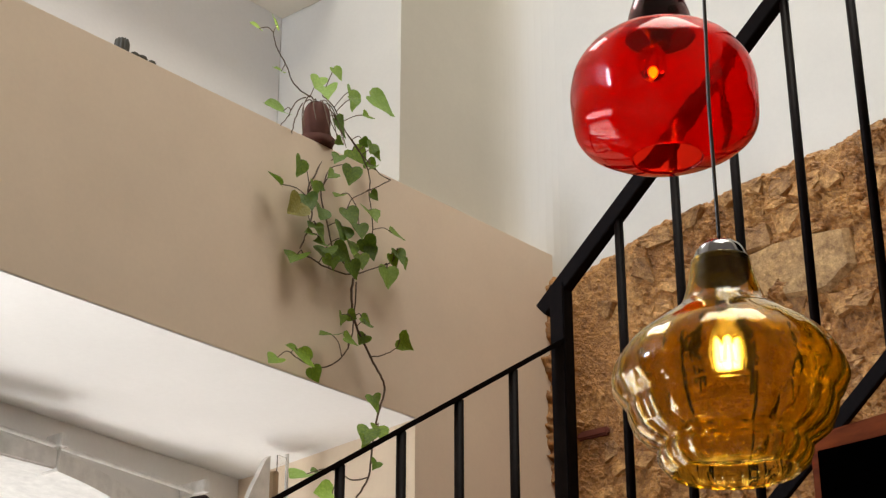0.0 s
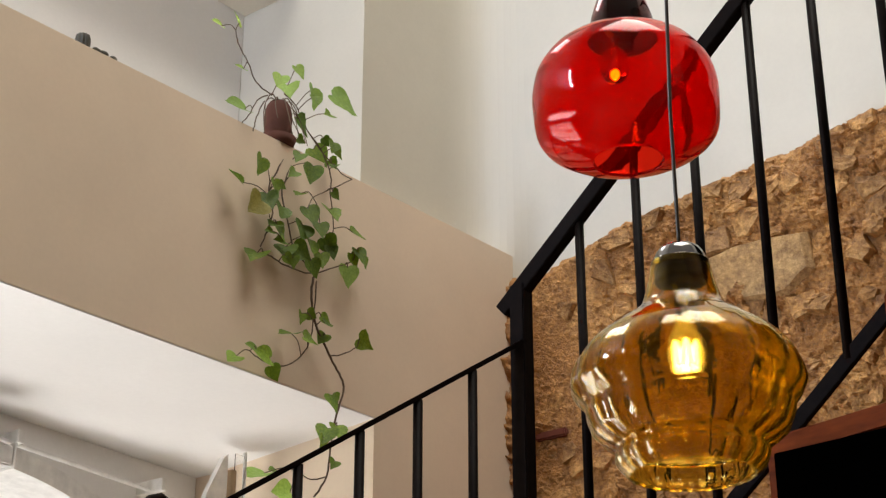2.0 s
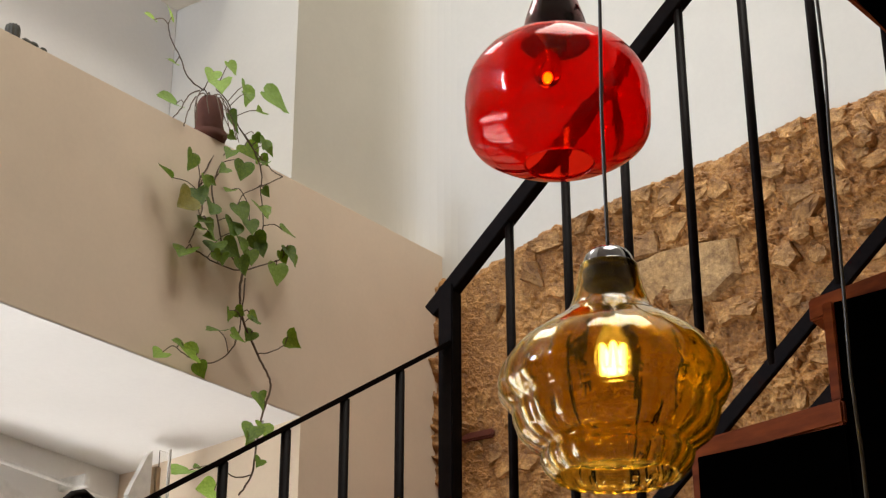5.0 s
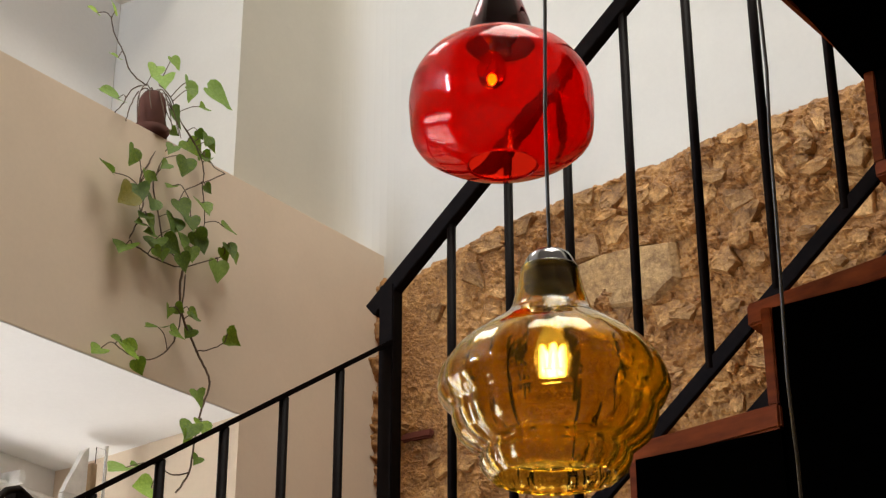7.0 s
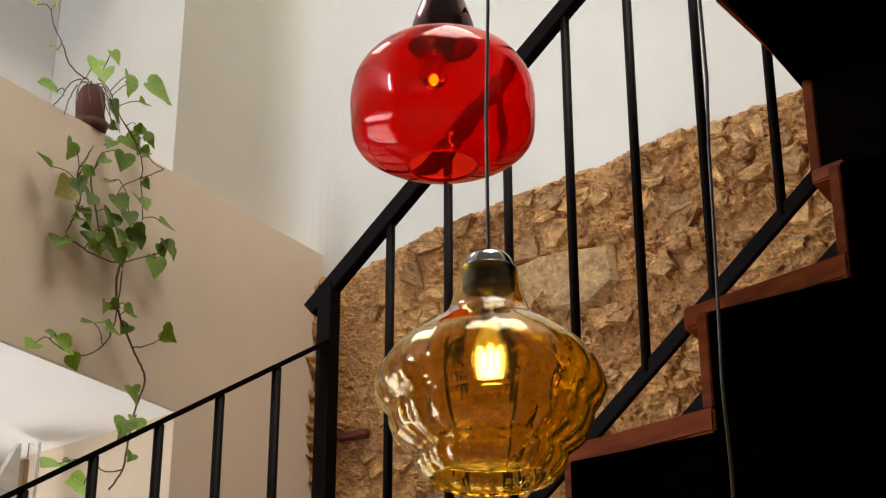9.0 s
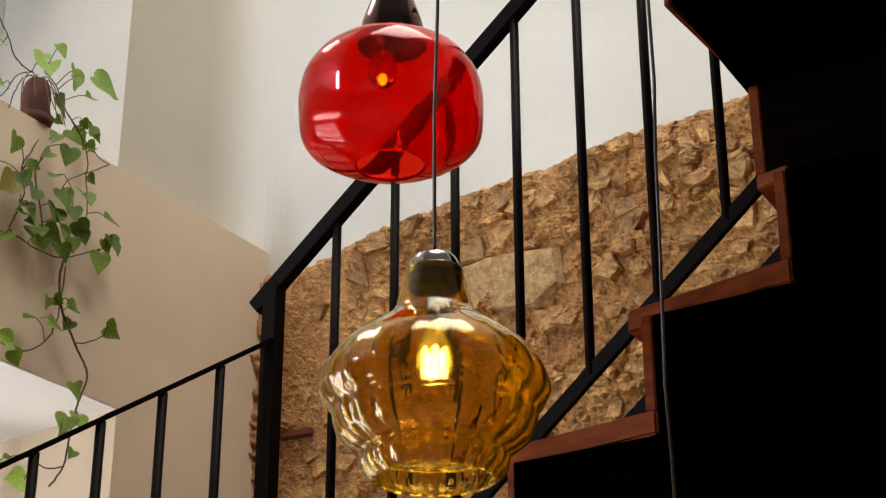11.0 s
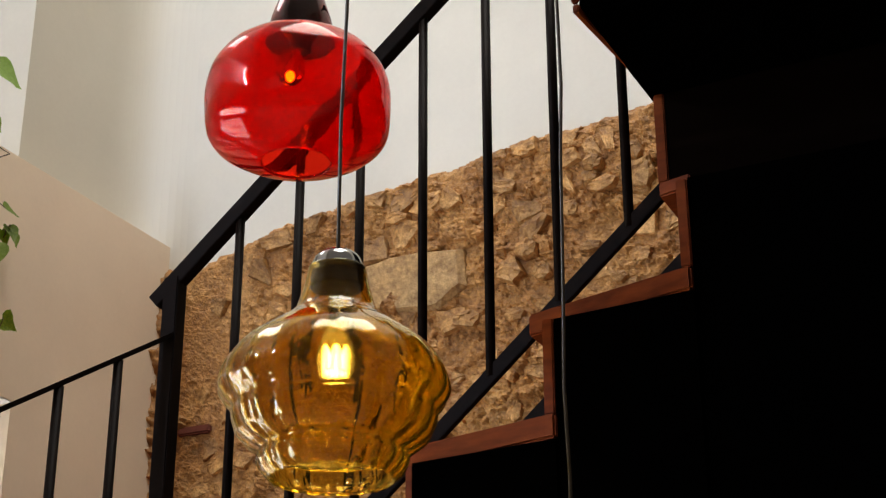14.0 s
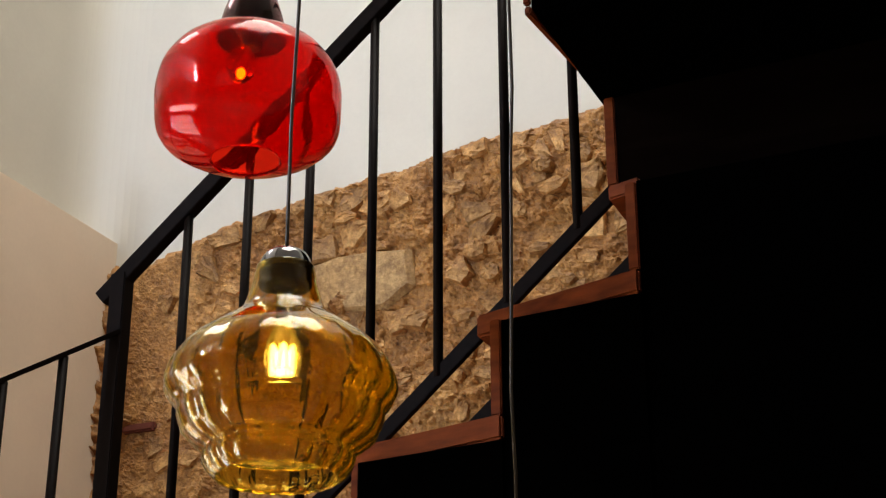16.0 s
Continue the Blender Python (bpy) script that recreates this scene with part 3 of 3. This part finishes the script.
def leaf_mesh(name, lobed, m):
    """A heart-shaped leaf one unit wide, its stalk at the origin and its tip down, a little folded along the middle."""
    if lobed:
        half = [(0.0, 0.02), (0.16, 0.16), (0.36, 0.17), (0.50, 0.02), (0.43, -0.17), (0.40, -0.30), (0.27, -0.46), (0.13, -0.68), (0.0, -0.92)]
    else:
        half = [(0.0, 0.03), (0.15, 0.13), (0.33, 0.13), (0.47, 0.0), (0.50, -0.18), (0.42, -0.40), (0.27, -0.60), (0.10, -0.80), (0.0, -0.95)]
    bm = bmesh.new()
    mid = [bm.verts.new((0, 0, y)) for y in (0.03, -0.02, -0.10, -0.18, -0.30, -0.44, -0.60, -0.78, -0.95)]
    for sgn in (1, -1):
        rim = [mid[0]]
        for k, (x, y) in enumerate(half[1:-1], 1):
            rim.append(bm.verts.new((sgn * x, -0.30 * x + 0.10 * y * y + 0.04 * math.sin(5 * x + 3 * y + sgn), y)))
        rim.append(mid[-1])
        inner = [mid[0]] + [bm.verts.new((r.co.x * 0.55, -0.10 * abs(r.co.x) + 0.06 * r.co.z ** 2, (r.co.z + mid[k].co.z) / 2)) for k, r in enumerate(rim[1:-1], 1)] + [mid[-1]]
        for a, b in ((mid, inner), (inner, rim)):
            for k in range(8):
                vs = []
                for v in (a[k], a[k + 1], b[k + 1], b[k]):
                    if v not in vs:
                        vs.append(v)
                if len(vs) > 2:
                    bm.faces.new(vs if sgn > 0 else vs[::-1])
    me = bpy.data.meshes.new(name)
    bm.normal_update()
    bm.to_mesh(me)
    bm.free()
    me.materials.append(m)
    for p in me.polygons:
        p.use_smooth = True
    return me


def make_leaf(name, lo, hi):
    m, nt, b = mat(name, 0.42)
    n = noise_tex(nt, 9, 5)
    n2 = noise_tex(nt, 2.5, 2)
    r = ramp(nt, n.outputs[0], [(0.3, lo), (0.7, hi)])
    oi = nt.nodes.new("ShaderNodeObjectInfo")
    rr = ramp(nt, oi.outputs["Random"], [(0.0, (0.6, 0.66, 0.6)), (1.0, (1.25, 1.2, 1.1))])
    col = mixc(nt, 1.0, r.outputs[0], rr.outputs[0], "MULTIPLY")
    nt.links.new(col, b.inputs["Base Color"])
    bump(nt, b, n.outputs[0], 0.3, 0.02)
    tr = nt.nodes.new("ShaderNodeBsdfTranslucent")
    nt.links.new(col, tr.inputs[0])
    mx = nt.nodes.new("ShaderNodeMixShader")
    mx.inputs[0].default_value = 0.4
    out = nt.nodes["Material Output"]
    nt.links.new(b.outputs[0], mx.inputs[1])
    nt.links.new(tr.outputs[0], mx.inputs[2])
    nt.links.new(mx.outputs[0], out.inputs[0])
    return m


TINTS = [make_leaf("dark_green_leaf", (0.085, 0.165, 0.008), (0.20, 0.31, 0.022)),
         make_leaf("light_green_leaf", (0.22, 0.37, 0.05), (0.34, 0.50, 0.10)),
         make_leaf("yellow_green_leaf", (0.24, 0.21, 0.02), (0.34, 0.30, 0.05))]
plant = thing("trailing_plant", "green ivy trailing from a small terracotta pot on the ledge", "potted plant")
PX, PY, PZ = 2.398, 2.405, ledge_z(2.398)
part("saucer", lathe([(0.002, PZ), (0.036, PZ), (0.046, PZ + 0.022), (0.043, PZ + 0.022), (0.034, PZ + 0.006), (0.002, PZ + 0.006)], 36), M_TERRA, plant, "dark terracotta saucer", True).location = (PX, PY, 0)
part("pot", lathe(smooth_profile([(0.002, PZ + 0.006), (0.024, PZ + 0.006), (0.032, PZ + 0.045), (0.0335, PZ + 0.075), (0.030, PZ + 0.102), (0.022, PZ + 0.118), (0.018, PZ + 0.116), (0.023, PZ + 0.10), (0.002, PZ + 0.095)], 4), 36), M_TERRA, plant, "small rounded brown clay pot", True).location = (PX, PY, 0)
SAMPLES = []
for key, pts in VINES.items():
    sp = spline(pts)
    rng = random.Random(key)
    sp = [p + Vector((rng.uniform(-1, 1), rng.uniform(-1, 1), rng.uniform(-1, 1))) * 0.0010 for p in sp]
    r0 = {"main": 0.0030, "v4": 0.0023, "v5": 0.0023, "hz": 0.0020, "curl": 0.0019}.get(key, 0.0017)
    part("vine", tube(sp, r0, 7, r0 * 0.7), M_STEM, plant, "", True)
    SAMPLES += sp
rng = random.Random(8)
for k in range(8):
    a = radians(170 + 205 * k / 7)
    r = rng.uniform(0.05, 0.085)
    top = Vector((PX, PY, PZ + 0.112))
    out = Vector((r * math.cos(a), 0.5 * r * math.sin(a) - 0.012, 0))
    sp = spline([top, top + out * 0.5 + Vector((0, 0, rng.uniform(0.0, 0.02))), top + out * 0.95 + Vector((0, 0, -0.03)), top + out * 1.1 + Vector((0, -0.012, rng.uniform(-0.11, -0.06)))], 5)
    part("vine", tube(sp, 0.0017, 6, 0.0011), M_STEM, plant, "", True)
FORMS = [[leaf_mesh("leaf_form", lob, m) for lob in (False, True)] for m in TINTS]
rng = random.Random(5)
extra = []
for key, count in (("v4", 4), ("v5", 4), ("v6", 4), ("right", 3), ("hz", 4), ("main", 3), ("curl", 2)):
    sp = spline(VINES[key])
    for _ in range(count):
        p = rng.choice(sp[3:])
        extra.append((p.x + rng.uniform(-0.025, 0.025), p.z + rng.uniform(-0.03, 0.01), rng.uniform(0.022, 0.038), rng.uniform(-70, 70), 0))
for y, rows in (*LEAVES.values(), (2.335, extra)):
    for x, z, w, turn, tint in rows:
        o = new("leaf", FORMS[tint][rng.random() < 0.4])
        o.parent = plant
        yy = y + rng.uniform(-0.008, 0.008)
        # the given place is the middle of the leaf
        e = Euler((radians(rng.uniform(-42, 4)), radians(turn + rng.uniform(-25, 25)), radians(rng.uniform(-45, 15))), "ZYX")
        R = e.to_matrix().to_4x4()
        s = w * rng.uniform(1.08, 1.34)
        base = Vector((x, yy, z)) - (R.to_3x3() @ Vector((0, 0, -0.38))) * s
        o.matrix_world = Matrix.Translation(base) @ R @ Matrix.Diagonal((s, s, s, 1))
        near = min(SAMPLES, key=lambda p: (p - base).length)
        if 0.006 < (near - base).length < 0.14:
            midp = (near + base) / 2 + Vector((0, -0.004, 0.008))
            part("leaf_stalk", tube(spline([near, midp, base], 3), 0.0012, 5), M_STEM, plant)

cactus = thing("cactus", "small ribbed cactus in a low pot on the ledge", "cactus")
part("stem", lathe(smooth_profile([(0.001, 0.038), (0.011, 0.036), (0.0145, 0.030), (0.015, 0.016), (0.0135, 0.0)], 4), 48, lambda a, r, z: 1 + 0.12 * math.cos(11 * a)), M_CACTUS, cactus, "", True).location = (1.808, 2.398, ledge_z(1.808))
rock = thing("pebbles", "small grey pebbles beside the cactus on the ledge", "pebble")
for k, (x, r) in enumerate(((1.836, 0.009), (1.856, 0.010), (1.880, 0.008))):
    bm = bmesh.new()
    bmesh.ops.create_icosphere(bm, subdivisions=2, radius=r)
    for v in bm.verts:
        v.co *= 1 + 0.25 * noise.noise(v.co * 90 + Vector((k, 0, 0)))
        v.co.z *= 0.8
        v.co.x *= 1.3
    part("pebble", bm, M_CACTUS, rock, "", True).location = (x, 2.386, ledge_z(x) + r * 0.7)

# ---- fittings under the beam ----
pipe = thing("conduit", "white painted conduit with clips on the back wall", "conduit")
part("pipe", tube([(1.2, 2.93, 2.72), (2.02, 2.985, 2.680), (2.66, 3.01, 2.657), (2.80, 3.02, 2.652)], 0.0052, 12), M_GLOSSW, pipe, "", True)
for x, z in ((1.72, 2.698), (2.18, 2.679), (2.62, 2.661)):
    part("clip", boxed(x - 0.010, x + 0.010, 2.965, YL + 0.03, z - 0.007, z + 0.024, 0.002), M_GLOSSW, pipe)
# plain white trunking with a joint; it gives no light
track = thing("wall_trunking", "white linear trunking below the conduit", "wall light")
part("body", boxed(1.80, 2.105, 2.885, 2.955, 2.585, 2.632, 0.004), M_GLOSSW, track)
part("arm", boxed(1.93, 1.97, 2.95, YL, 2.60, 2.62, 0.002), M_GLOSSW, track)
part("end_cap", boxed(2.1055, 2.112, 2.882, 2.958, 2.582, 2.640, 0.002), M_GLOSSW, track)
part("clip", boxed(2.03, 2.055, 2.898, 2.93, 2.6325, 2.639, 0.001), M_GREY, track, "small grey clip")
door = thing("glass_door", "open glazed door with a white slanted panel and wooden block", "door")
part("panel", prism([(2.595, 2.79), (2.668, 2.79), (2.668, 2.81), (2.595, 2.81)], 0.0, 2.60, 0.003), M_GLOSSW, door)
bm = bmesh.new()
vs = [bm.verts.new(p) for p in ((2.597, 2.792, 2.601), (2.667, 2.792, 2.601), (2.667, 2.792, 2.725), (2.652, 2.792, 2.712), (2.63, 2.792, 2.668), (2.612, 2.792, 2.635))]
face = bm.faces.new(vs)
ext = bmesh.ops.extrude_face_region(bm, geom=[face])
for v in ext["geom"]:
    if isinstance(v, bmesh.types.BMVert):
        v.co.y += 0.016
bmesh.ops.recalc_face_normals(bm, faces=bm.faces)
part("corner_panel", bm, M_GLOSSW, door)
part("block", boxed(2.680, 2.697, 2.79, 2.81, 0.0, 2.69, 0.002), M_OAK, door, "light brown wooden block")
part("edge", boxed(2.729, 2.733, 2.795, 2.805, 0.0, 2.745), M_GLOSSW, door, "thin white door edge")
part("pane", boxed(2.698, 2.7285, 2.799, 2.802, 0.0, 2.735), M_CLEAR, door, "clear glass pane")

# ---- exposed rubble stone on the east wall ----
TOP = [(0.2, 3.51), (1.0, 3.483), (1.16, 3.464), (1.265, 3.456), (1.36, 3.452), (1.46, 3.428), (1.62, 3.412), (1.78, 3.392), (1.946, 3.367), (2.064, 3.346), (2.20, 3.310), (2.30, 3.270), (2.40, 3.20)]


def top_at(y):
    return float(np.interp(y, [a for a, _ in TOP], [b for _, b in TOP])) + 0.012 * noise.noise((y * 14, 0, 5)) + 0.008 * noise.noise((y * 45, 3, 5)) + 0.004 * noise.noise((y * 120, 6, 5))


def facets(y, z, cy, cz, base, lean, seed):
    """Broken faces: each cell of an uneven grid is a small tilted plane; also how near the crack between two cells is."""
    g = np.random.default_rng(seed)
    ny, nz = int(2.2 / cy) + 4, int(1.8 / cz) + 4
    jy, jz = g.uniform(0.05, 0.95, (ny, nz)), g.uniform(0.05, 0.95, (ny, nz))
    b, ly, lz = g.uniform(0, base, (ny, nz)), g.uniform(-lean, lean, (ny, nz)), g.uniform(-lean, lean, (ny, nz))
    u, v = (y - 0.4) / cy, (z - 1.9) / cz
    iu, iv = np.floor(u).astype(int), np.floor(v).astype(int)
    f1, f2, h = np.full(y.shape, 9.0), np.full(y.shape, 9.0), np.zeros(y.shape)
    for di in (-1, 0, 1):
        for dj in (-1, 0, 1):
            a, c = np.clip(iu + di, 0, ny - 1), np.clip(iv + dj, 0, nz - 1)
            dy, dz = u - (a + jy[a, c]), v - (c + jz[a, c])
            d = np.hypot(dy, dz)
            near = d < f1
            f2 = np.where(near, f1, np.minimum(f2, d))
            h = np.where(near, b[a, c] + ly[a, c] * dy * cy + lz[a, c] * dz * cz, h)
            f1 = np.where(near, d, f1)
    return h, np.clip((f2 - f1) / 0.22, 0, 1)


def mortar_bed():
    """Crumbly bed: broken faces of two sizes with cracks between, and grit."""
    y0, y1, z0, z1, step = 0.86, 2.3755, 2.05, 3.53, 0.0042
    ny, nz = int((y1 - y0) / step), int((z1 - z0) / step)
    ys, zs = np.linspace(y0, y1, ny + 1), np.linspace(z0, z1, nz + 1)
    tops = np.array([top_at(float(y)) for y in ys])
    Y, Z = np.meshgrid(ys, zs, indexing="ij")
    # warp the cells so that no edge runs straight
    wy = np.array([[noise.noise((y * 11, z * 11, 1.0)) for z in zs[::6]] for y in ys[::6]])
    wz = np.array([[noise.noise((y * 11, z * 11, 7.0)) for z in zs[::6]] for y in ys[::6]])
    spread = lambda w: np.repeat(np.repeat(w, 6, 0), 6, 1)[:ny + 1, :nz + 1]
    big, c1 = facets(Y + 0.012 * spread(wy), Z + 0.012 * spread(wz), 0.062, 0.043, 0.020, 0.40, 3)
    mid, c2 = facets(Y, Z, 0.026, 0.018, 0.009, 0.55, 4)
    fine, c3 = facets(Y, Z, 0.011, 0.009, 0.005, 0.7, 5)
    rub = np.clip(0.55 + 0.9 * spread(wy) - 0.6 * np.clip((Y - 2.0) / 0.2, 0, 1), 0.12, 1.0)
    H = 0.005 + rub * (big * (0.35 + 0.65 * c1) + mid * (0.5 + 0.5 * c2)) + fine * (0.6 + 0.4 * c3) * (0.35 + 0.65 * rub)
    edge = np.clip((tops[:, None] - Z) / 0.02, 0, 1)
    H = np.where(Z < tops[:, None] - 0.003, np.maximum(0.003, H * edge + 0.003 * edge), -0.004)
    keep = Z <= tops[:, None] + step
    index = np.full(keep.shape, -1)
    index[keep] = np.arange(keep.sum())
    verts = np.stack([XS - H[keep], Y[keep], Z[keep]], 1)
    quad = np.stack([index[:-1, :-1], index[:-1, 1:], index[1:, 1:], index[1:, :-1]], -1).reshape(-1, 4)
    quad = quad[(quad >= 0).all(1)]
    me = bpy.data.meshes.new("mortar_bed")
    me.from_pydata(verts.tolist(), [], quad.tolist())
    me.materials.append(M_MORTAR)
    return me


bed = new("mortar_bed", mortar_bed())
bed.parent = wall_east
bed["label"], bed["kind"] = "crumbly earth mortar between the stones", "stuff"


def corner_strip():
    bm = bmesh.new()
    grid = {}
    n, m = 12, 220
    for j in range(m + 1):
        z = 2.05 + (3.30 - 2.05) * j / m
        w = 0.055 + 0.035 * noise.noise((z * 5, 2, 0)) + 0.034 * noise.noise((z * 17, 4, 0)) + 0.028 * noise.noise((z * 61, 7, 0))
        w *= min(1, (3.31 - z) / 0.08)
        for i in range(n + 1):
            x = XS + 0.004 - w * i / n
            h = 0.016 * (1 - (i / n) ** 2) + 0.016 * noise.noise((x * 46, 1, z * 40)) - 0.003 * (i == n) * 2
            grid[i, j] = bm.verts.new((x, YB - h, z))
    for (i, j), v in grid.items():
        q = [grid.get(k) for k in ((i, j), (i + 1, j), (i + 1, j + 1), (i, j + 1))]
        if all(q):
            bm.faces.new(q)
    bmesh.ops.recalc_face_normals(bm, faces=bm.faces)
    return bm


part("broken_edge", corner_strip(), M_MORTAR, wall_east, "broken plaster edge showing earth mortar", True)


def clip(poly, a, b):
    """The part of a polygon nearer to a than to b."""
    mx, my, dx, dy = (a[0] + b[0]) / 2, (a[1] + b[1]) / 2, b[0] - a[0], b[1] - a[1]
    out = []
    for k, p in enumerate(poly):
        q = poly[(k + 1) % len(poly)]
        sp, sq = (p[0] - mx) * dx + (p[1] - my) * dy, (q[0] - mx) * dx + (q[1] - my) * dy
        if sp <= 0:
            out.append(p)
        if sp * sq < 0:
            t = sp / (sp - sq)
            out.append((p[0] + (q[0] - p[0]) * t, p[1] + (q[1] - p[1]) * t))
    return out


def stone_mesh(poly, rng, proud, material, rough=1.0):
    """An angular stone from its outline: foot ring, broken shoulder and a flat, slightly tilted face."""
    cx, cy = sum(p[0] for p in poly) / len(poly), sum(p[1] for p in poly) / len(poly)
    per = []
    n = len(poly)
    for k in range(n):
        p, q = poly[k], poly[(k + 1) % n]
        for t in (0.0, 0.33, 0.67):
            per.append((p[0] + (q[0] - p[0]) * t - cx, p[1] + (q[1] - p[1]) * t - cy))
    ty, tz = rng.uniform(-0.22, 0.22) * rough, rng.uniform(-0.22, 0.22) * rough
    bm = bmesh.new()
    rings = []
    for scale, h, jit in ((1.0, -0.010, 0.05), (0.96, proud * 0.55, 0.05), (0.86, proud * 0.95, 0.06), (0.45, proud * 1.02, 0.12)):
        ring = []
        for a, b in per:
            j = 1 + rng.uniform(-jit, jit) * rough
            y, z = a * scale * j, b * scale * j
            lean = (ty * y + tz * z) * (h > 0)
            ring.append(bm.verts.new((-(h + lean + rng.uniform(-0.10, 0.10) * proud * rough), y, z)))
        rings.append(ring)
    m = len(per)
    for p, q in zip(rings, rings[1:]):
        for k in range(m):
            bm.faces.new((p[k], p[(k + 1) % m], q[(k + 1) % m], q[k]))
    bm.faces.new(rings[-1])
    bmesh.ops.recalc_face_normals(bm, faces=bm.faces)
    me = bpy.data.meshes.new("stone")
    bm.to_mesh(me)
    bm.free()
    me.materials.append(material)
    return me, cx, cy


# the stones that stand out: place along the wall, height, half width, half height, how proud
MARKED = [(1.376, 3.093, 0.041, 0.043, 0.036), (1.329, 3.148, 0.032, 0.029, 0.040), (1.292, 3.085, 0.028, 0.025, 0.034),
          (1.151, 3.338, 0.027, 0.023, 0.040), (1.130, 3.280, 0.043, 0.023, 0.036), (1.167, 3.124, 0.036, 0.016, 0.034),
          (1.046, 3.352, 0.022, 0.027, 0.034), (1.481, 2.993, 0.044, 0.028, 0.036), (1.682, 3.298, 0.040, 0.020, 0.034),
          (1.218, 3.234, 0.028, 0.025, 0.032), (1.386, 3.327, 0.037, 0.023, 0.030), (1.101, 3.034, 0.024, 0.017, 0.034),
          (1.535, 3.323, 0.034, 0.034, 0.030), (1.365, 2.986, 0.028, 0.018, 0.032)]


def stones():
    rng = random.Random(11)

    def put(poly, proud, material, rough):
        me, cx, cy = stone_mesh(poly, rng, proud, material, rough)
        o = new("stone", me)
        o.parent = wall_east
        o.location = (XS, cx, cy)

    # one large dressed block
    put([(1.785, 3.060), (1.68, 3.040), (1.56, 3.030), (1.485, 3.082), (1.491, 3.183), (1.60, 3.196), (1.70, 3.197), (1.782, 3.185)], 0.036, M_BLOCK, 0.25)
    blocked = [(1.635, 3.115, 0.15, 0.085)]
    for y, z, a, b, proud in MARKED:
        n = rng.choice((5, 6, 7))
        turn = rng.uniform(0, 6.28)
        poly = []
        for k in range(n):
            w = turn + 2 * math.pi * (k + rng.uniform(-0.22, 0.22)) / n
            f = rng.uniform(0.9, 1.12)
            poly.append((y + a * f * math.cos(w), z + b * f * math.sin(w)))
        put(poly, proud, M_STONE, 0.8)
        blocked.append((y, z, a, b))
    # rubble between them, most of it half sunk in the mortar
    seeds = []
    z = 2.22
    while z < 3.50:
        y = 0.92 + rng.uniform(0, 0.05)
        while y < 2.35:
            p = (y + rng.uniform(-0.015, 0.015), z + rng.uniform(-0.022, 0.022))
            if p[1] < top_at(p[0]) - 0.02 and all(abs(p[0] - s[0]) > s[2] + 0.02 or abs(p[1] - s[1]) > s[3] + 0.018 for s in blocked):
                seeds.append(p)
            y += rng.choice((0.04, 0.055, 0.07, 0.095, 0.12))
        z += rng.uniform(0.042, 0.066)
    for s in seeds:
        if rng.random() < 0.30 + 0.35 * (s[0] > 2.05):
            continue
        poly = [(s[0] - 0.08, s[1] - 0.05), (s[0] + 0.08, s[1] - 0.05), (s[0] + 0.08, s[1] + 0.05), (s[0] - 0.08, s[1] + 0.05)]
        for o in sorted(seeds, key=lambda q: (q[0] - s[0]) ** 2 + (q[1] - s[1]) ** 2)[1:16]:
            poly = clip(poly, s, o)
        if len(poly) < 3:
            continue
        # no higher than the broken edge of the stucco, and inside the corner
        poly = [(min(p[0], 2.37), min(p[1], top_at(p[0]) - 0.004)) for p in poly]
        g = rng.choice((0.5, 0.62, 0.72, 0.82, 0.92))
        cx, cy = sum(p[0] for p in poly) / len(poly), sum(p[1] for p in poly) / len(poly)
        poly = [(cx + (p[0] - cx) * g, cy + (p[1] - cy) * g) for p in poly]
        put(poly, rng.choice((0.014, 0.018, 0.022, 0.026, 0.030)), M_STONE, 1.0)


stones()
part("brick", boxed(XS - 0.024, XS, 2.208, 2.306, 2.811, 2.833, 0.005), M_BRICK, wall_east, "red brick fragment in the rubble")
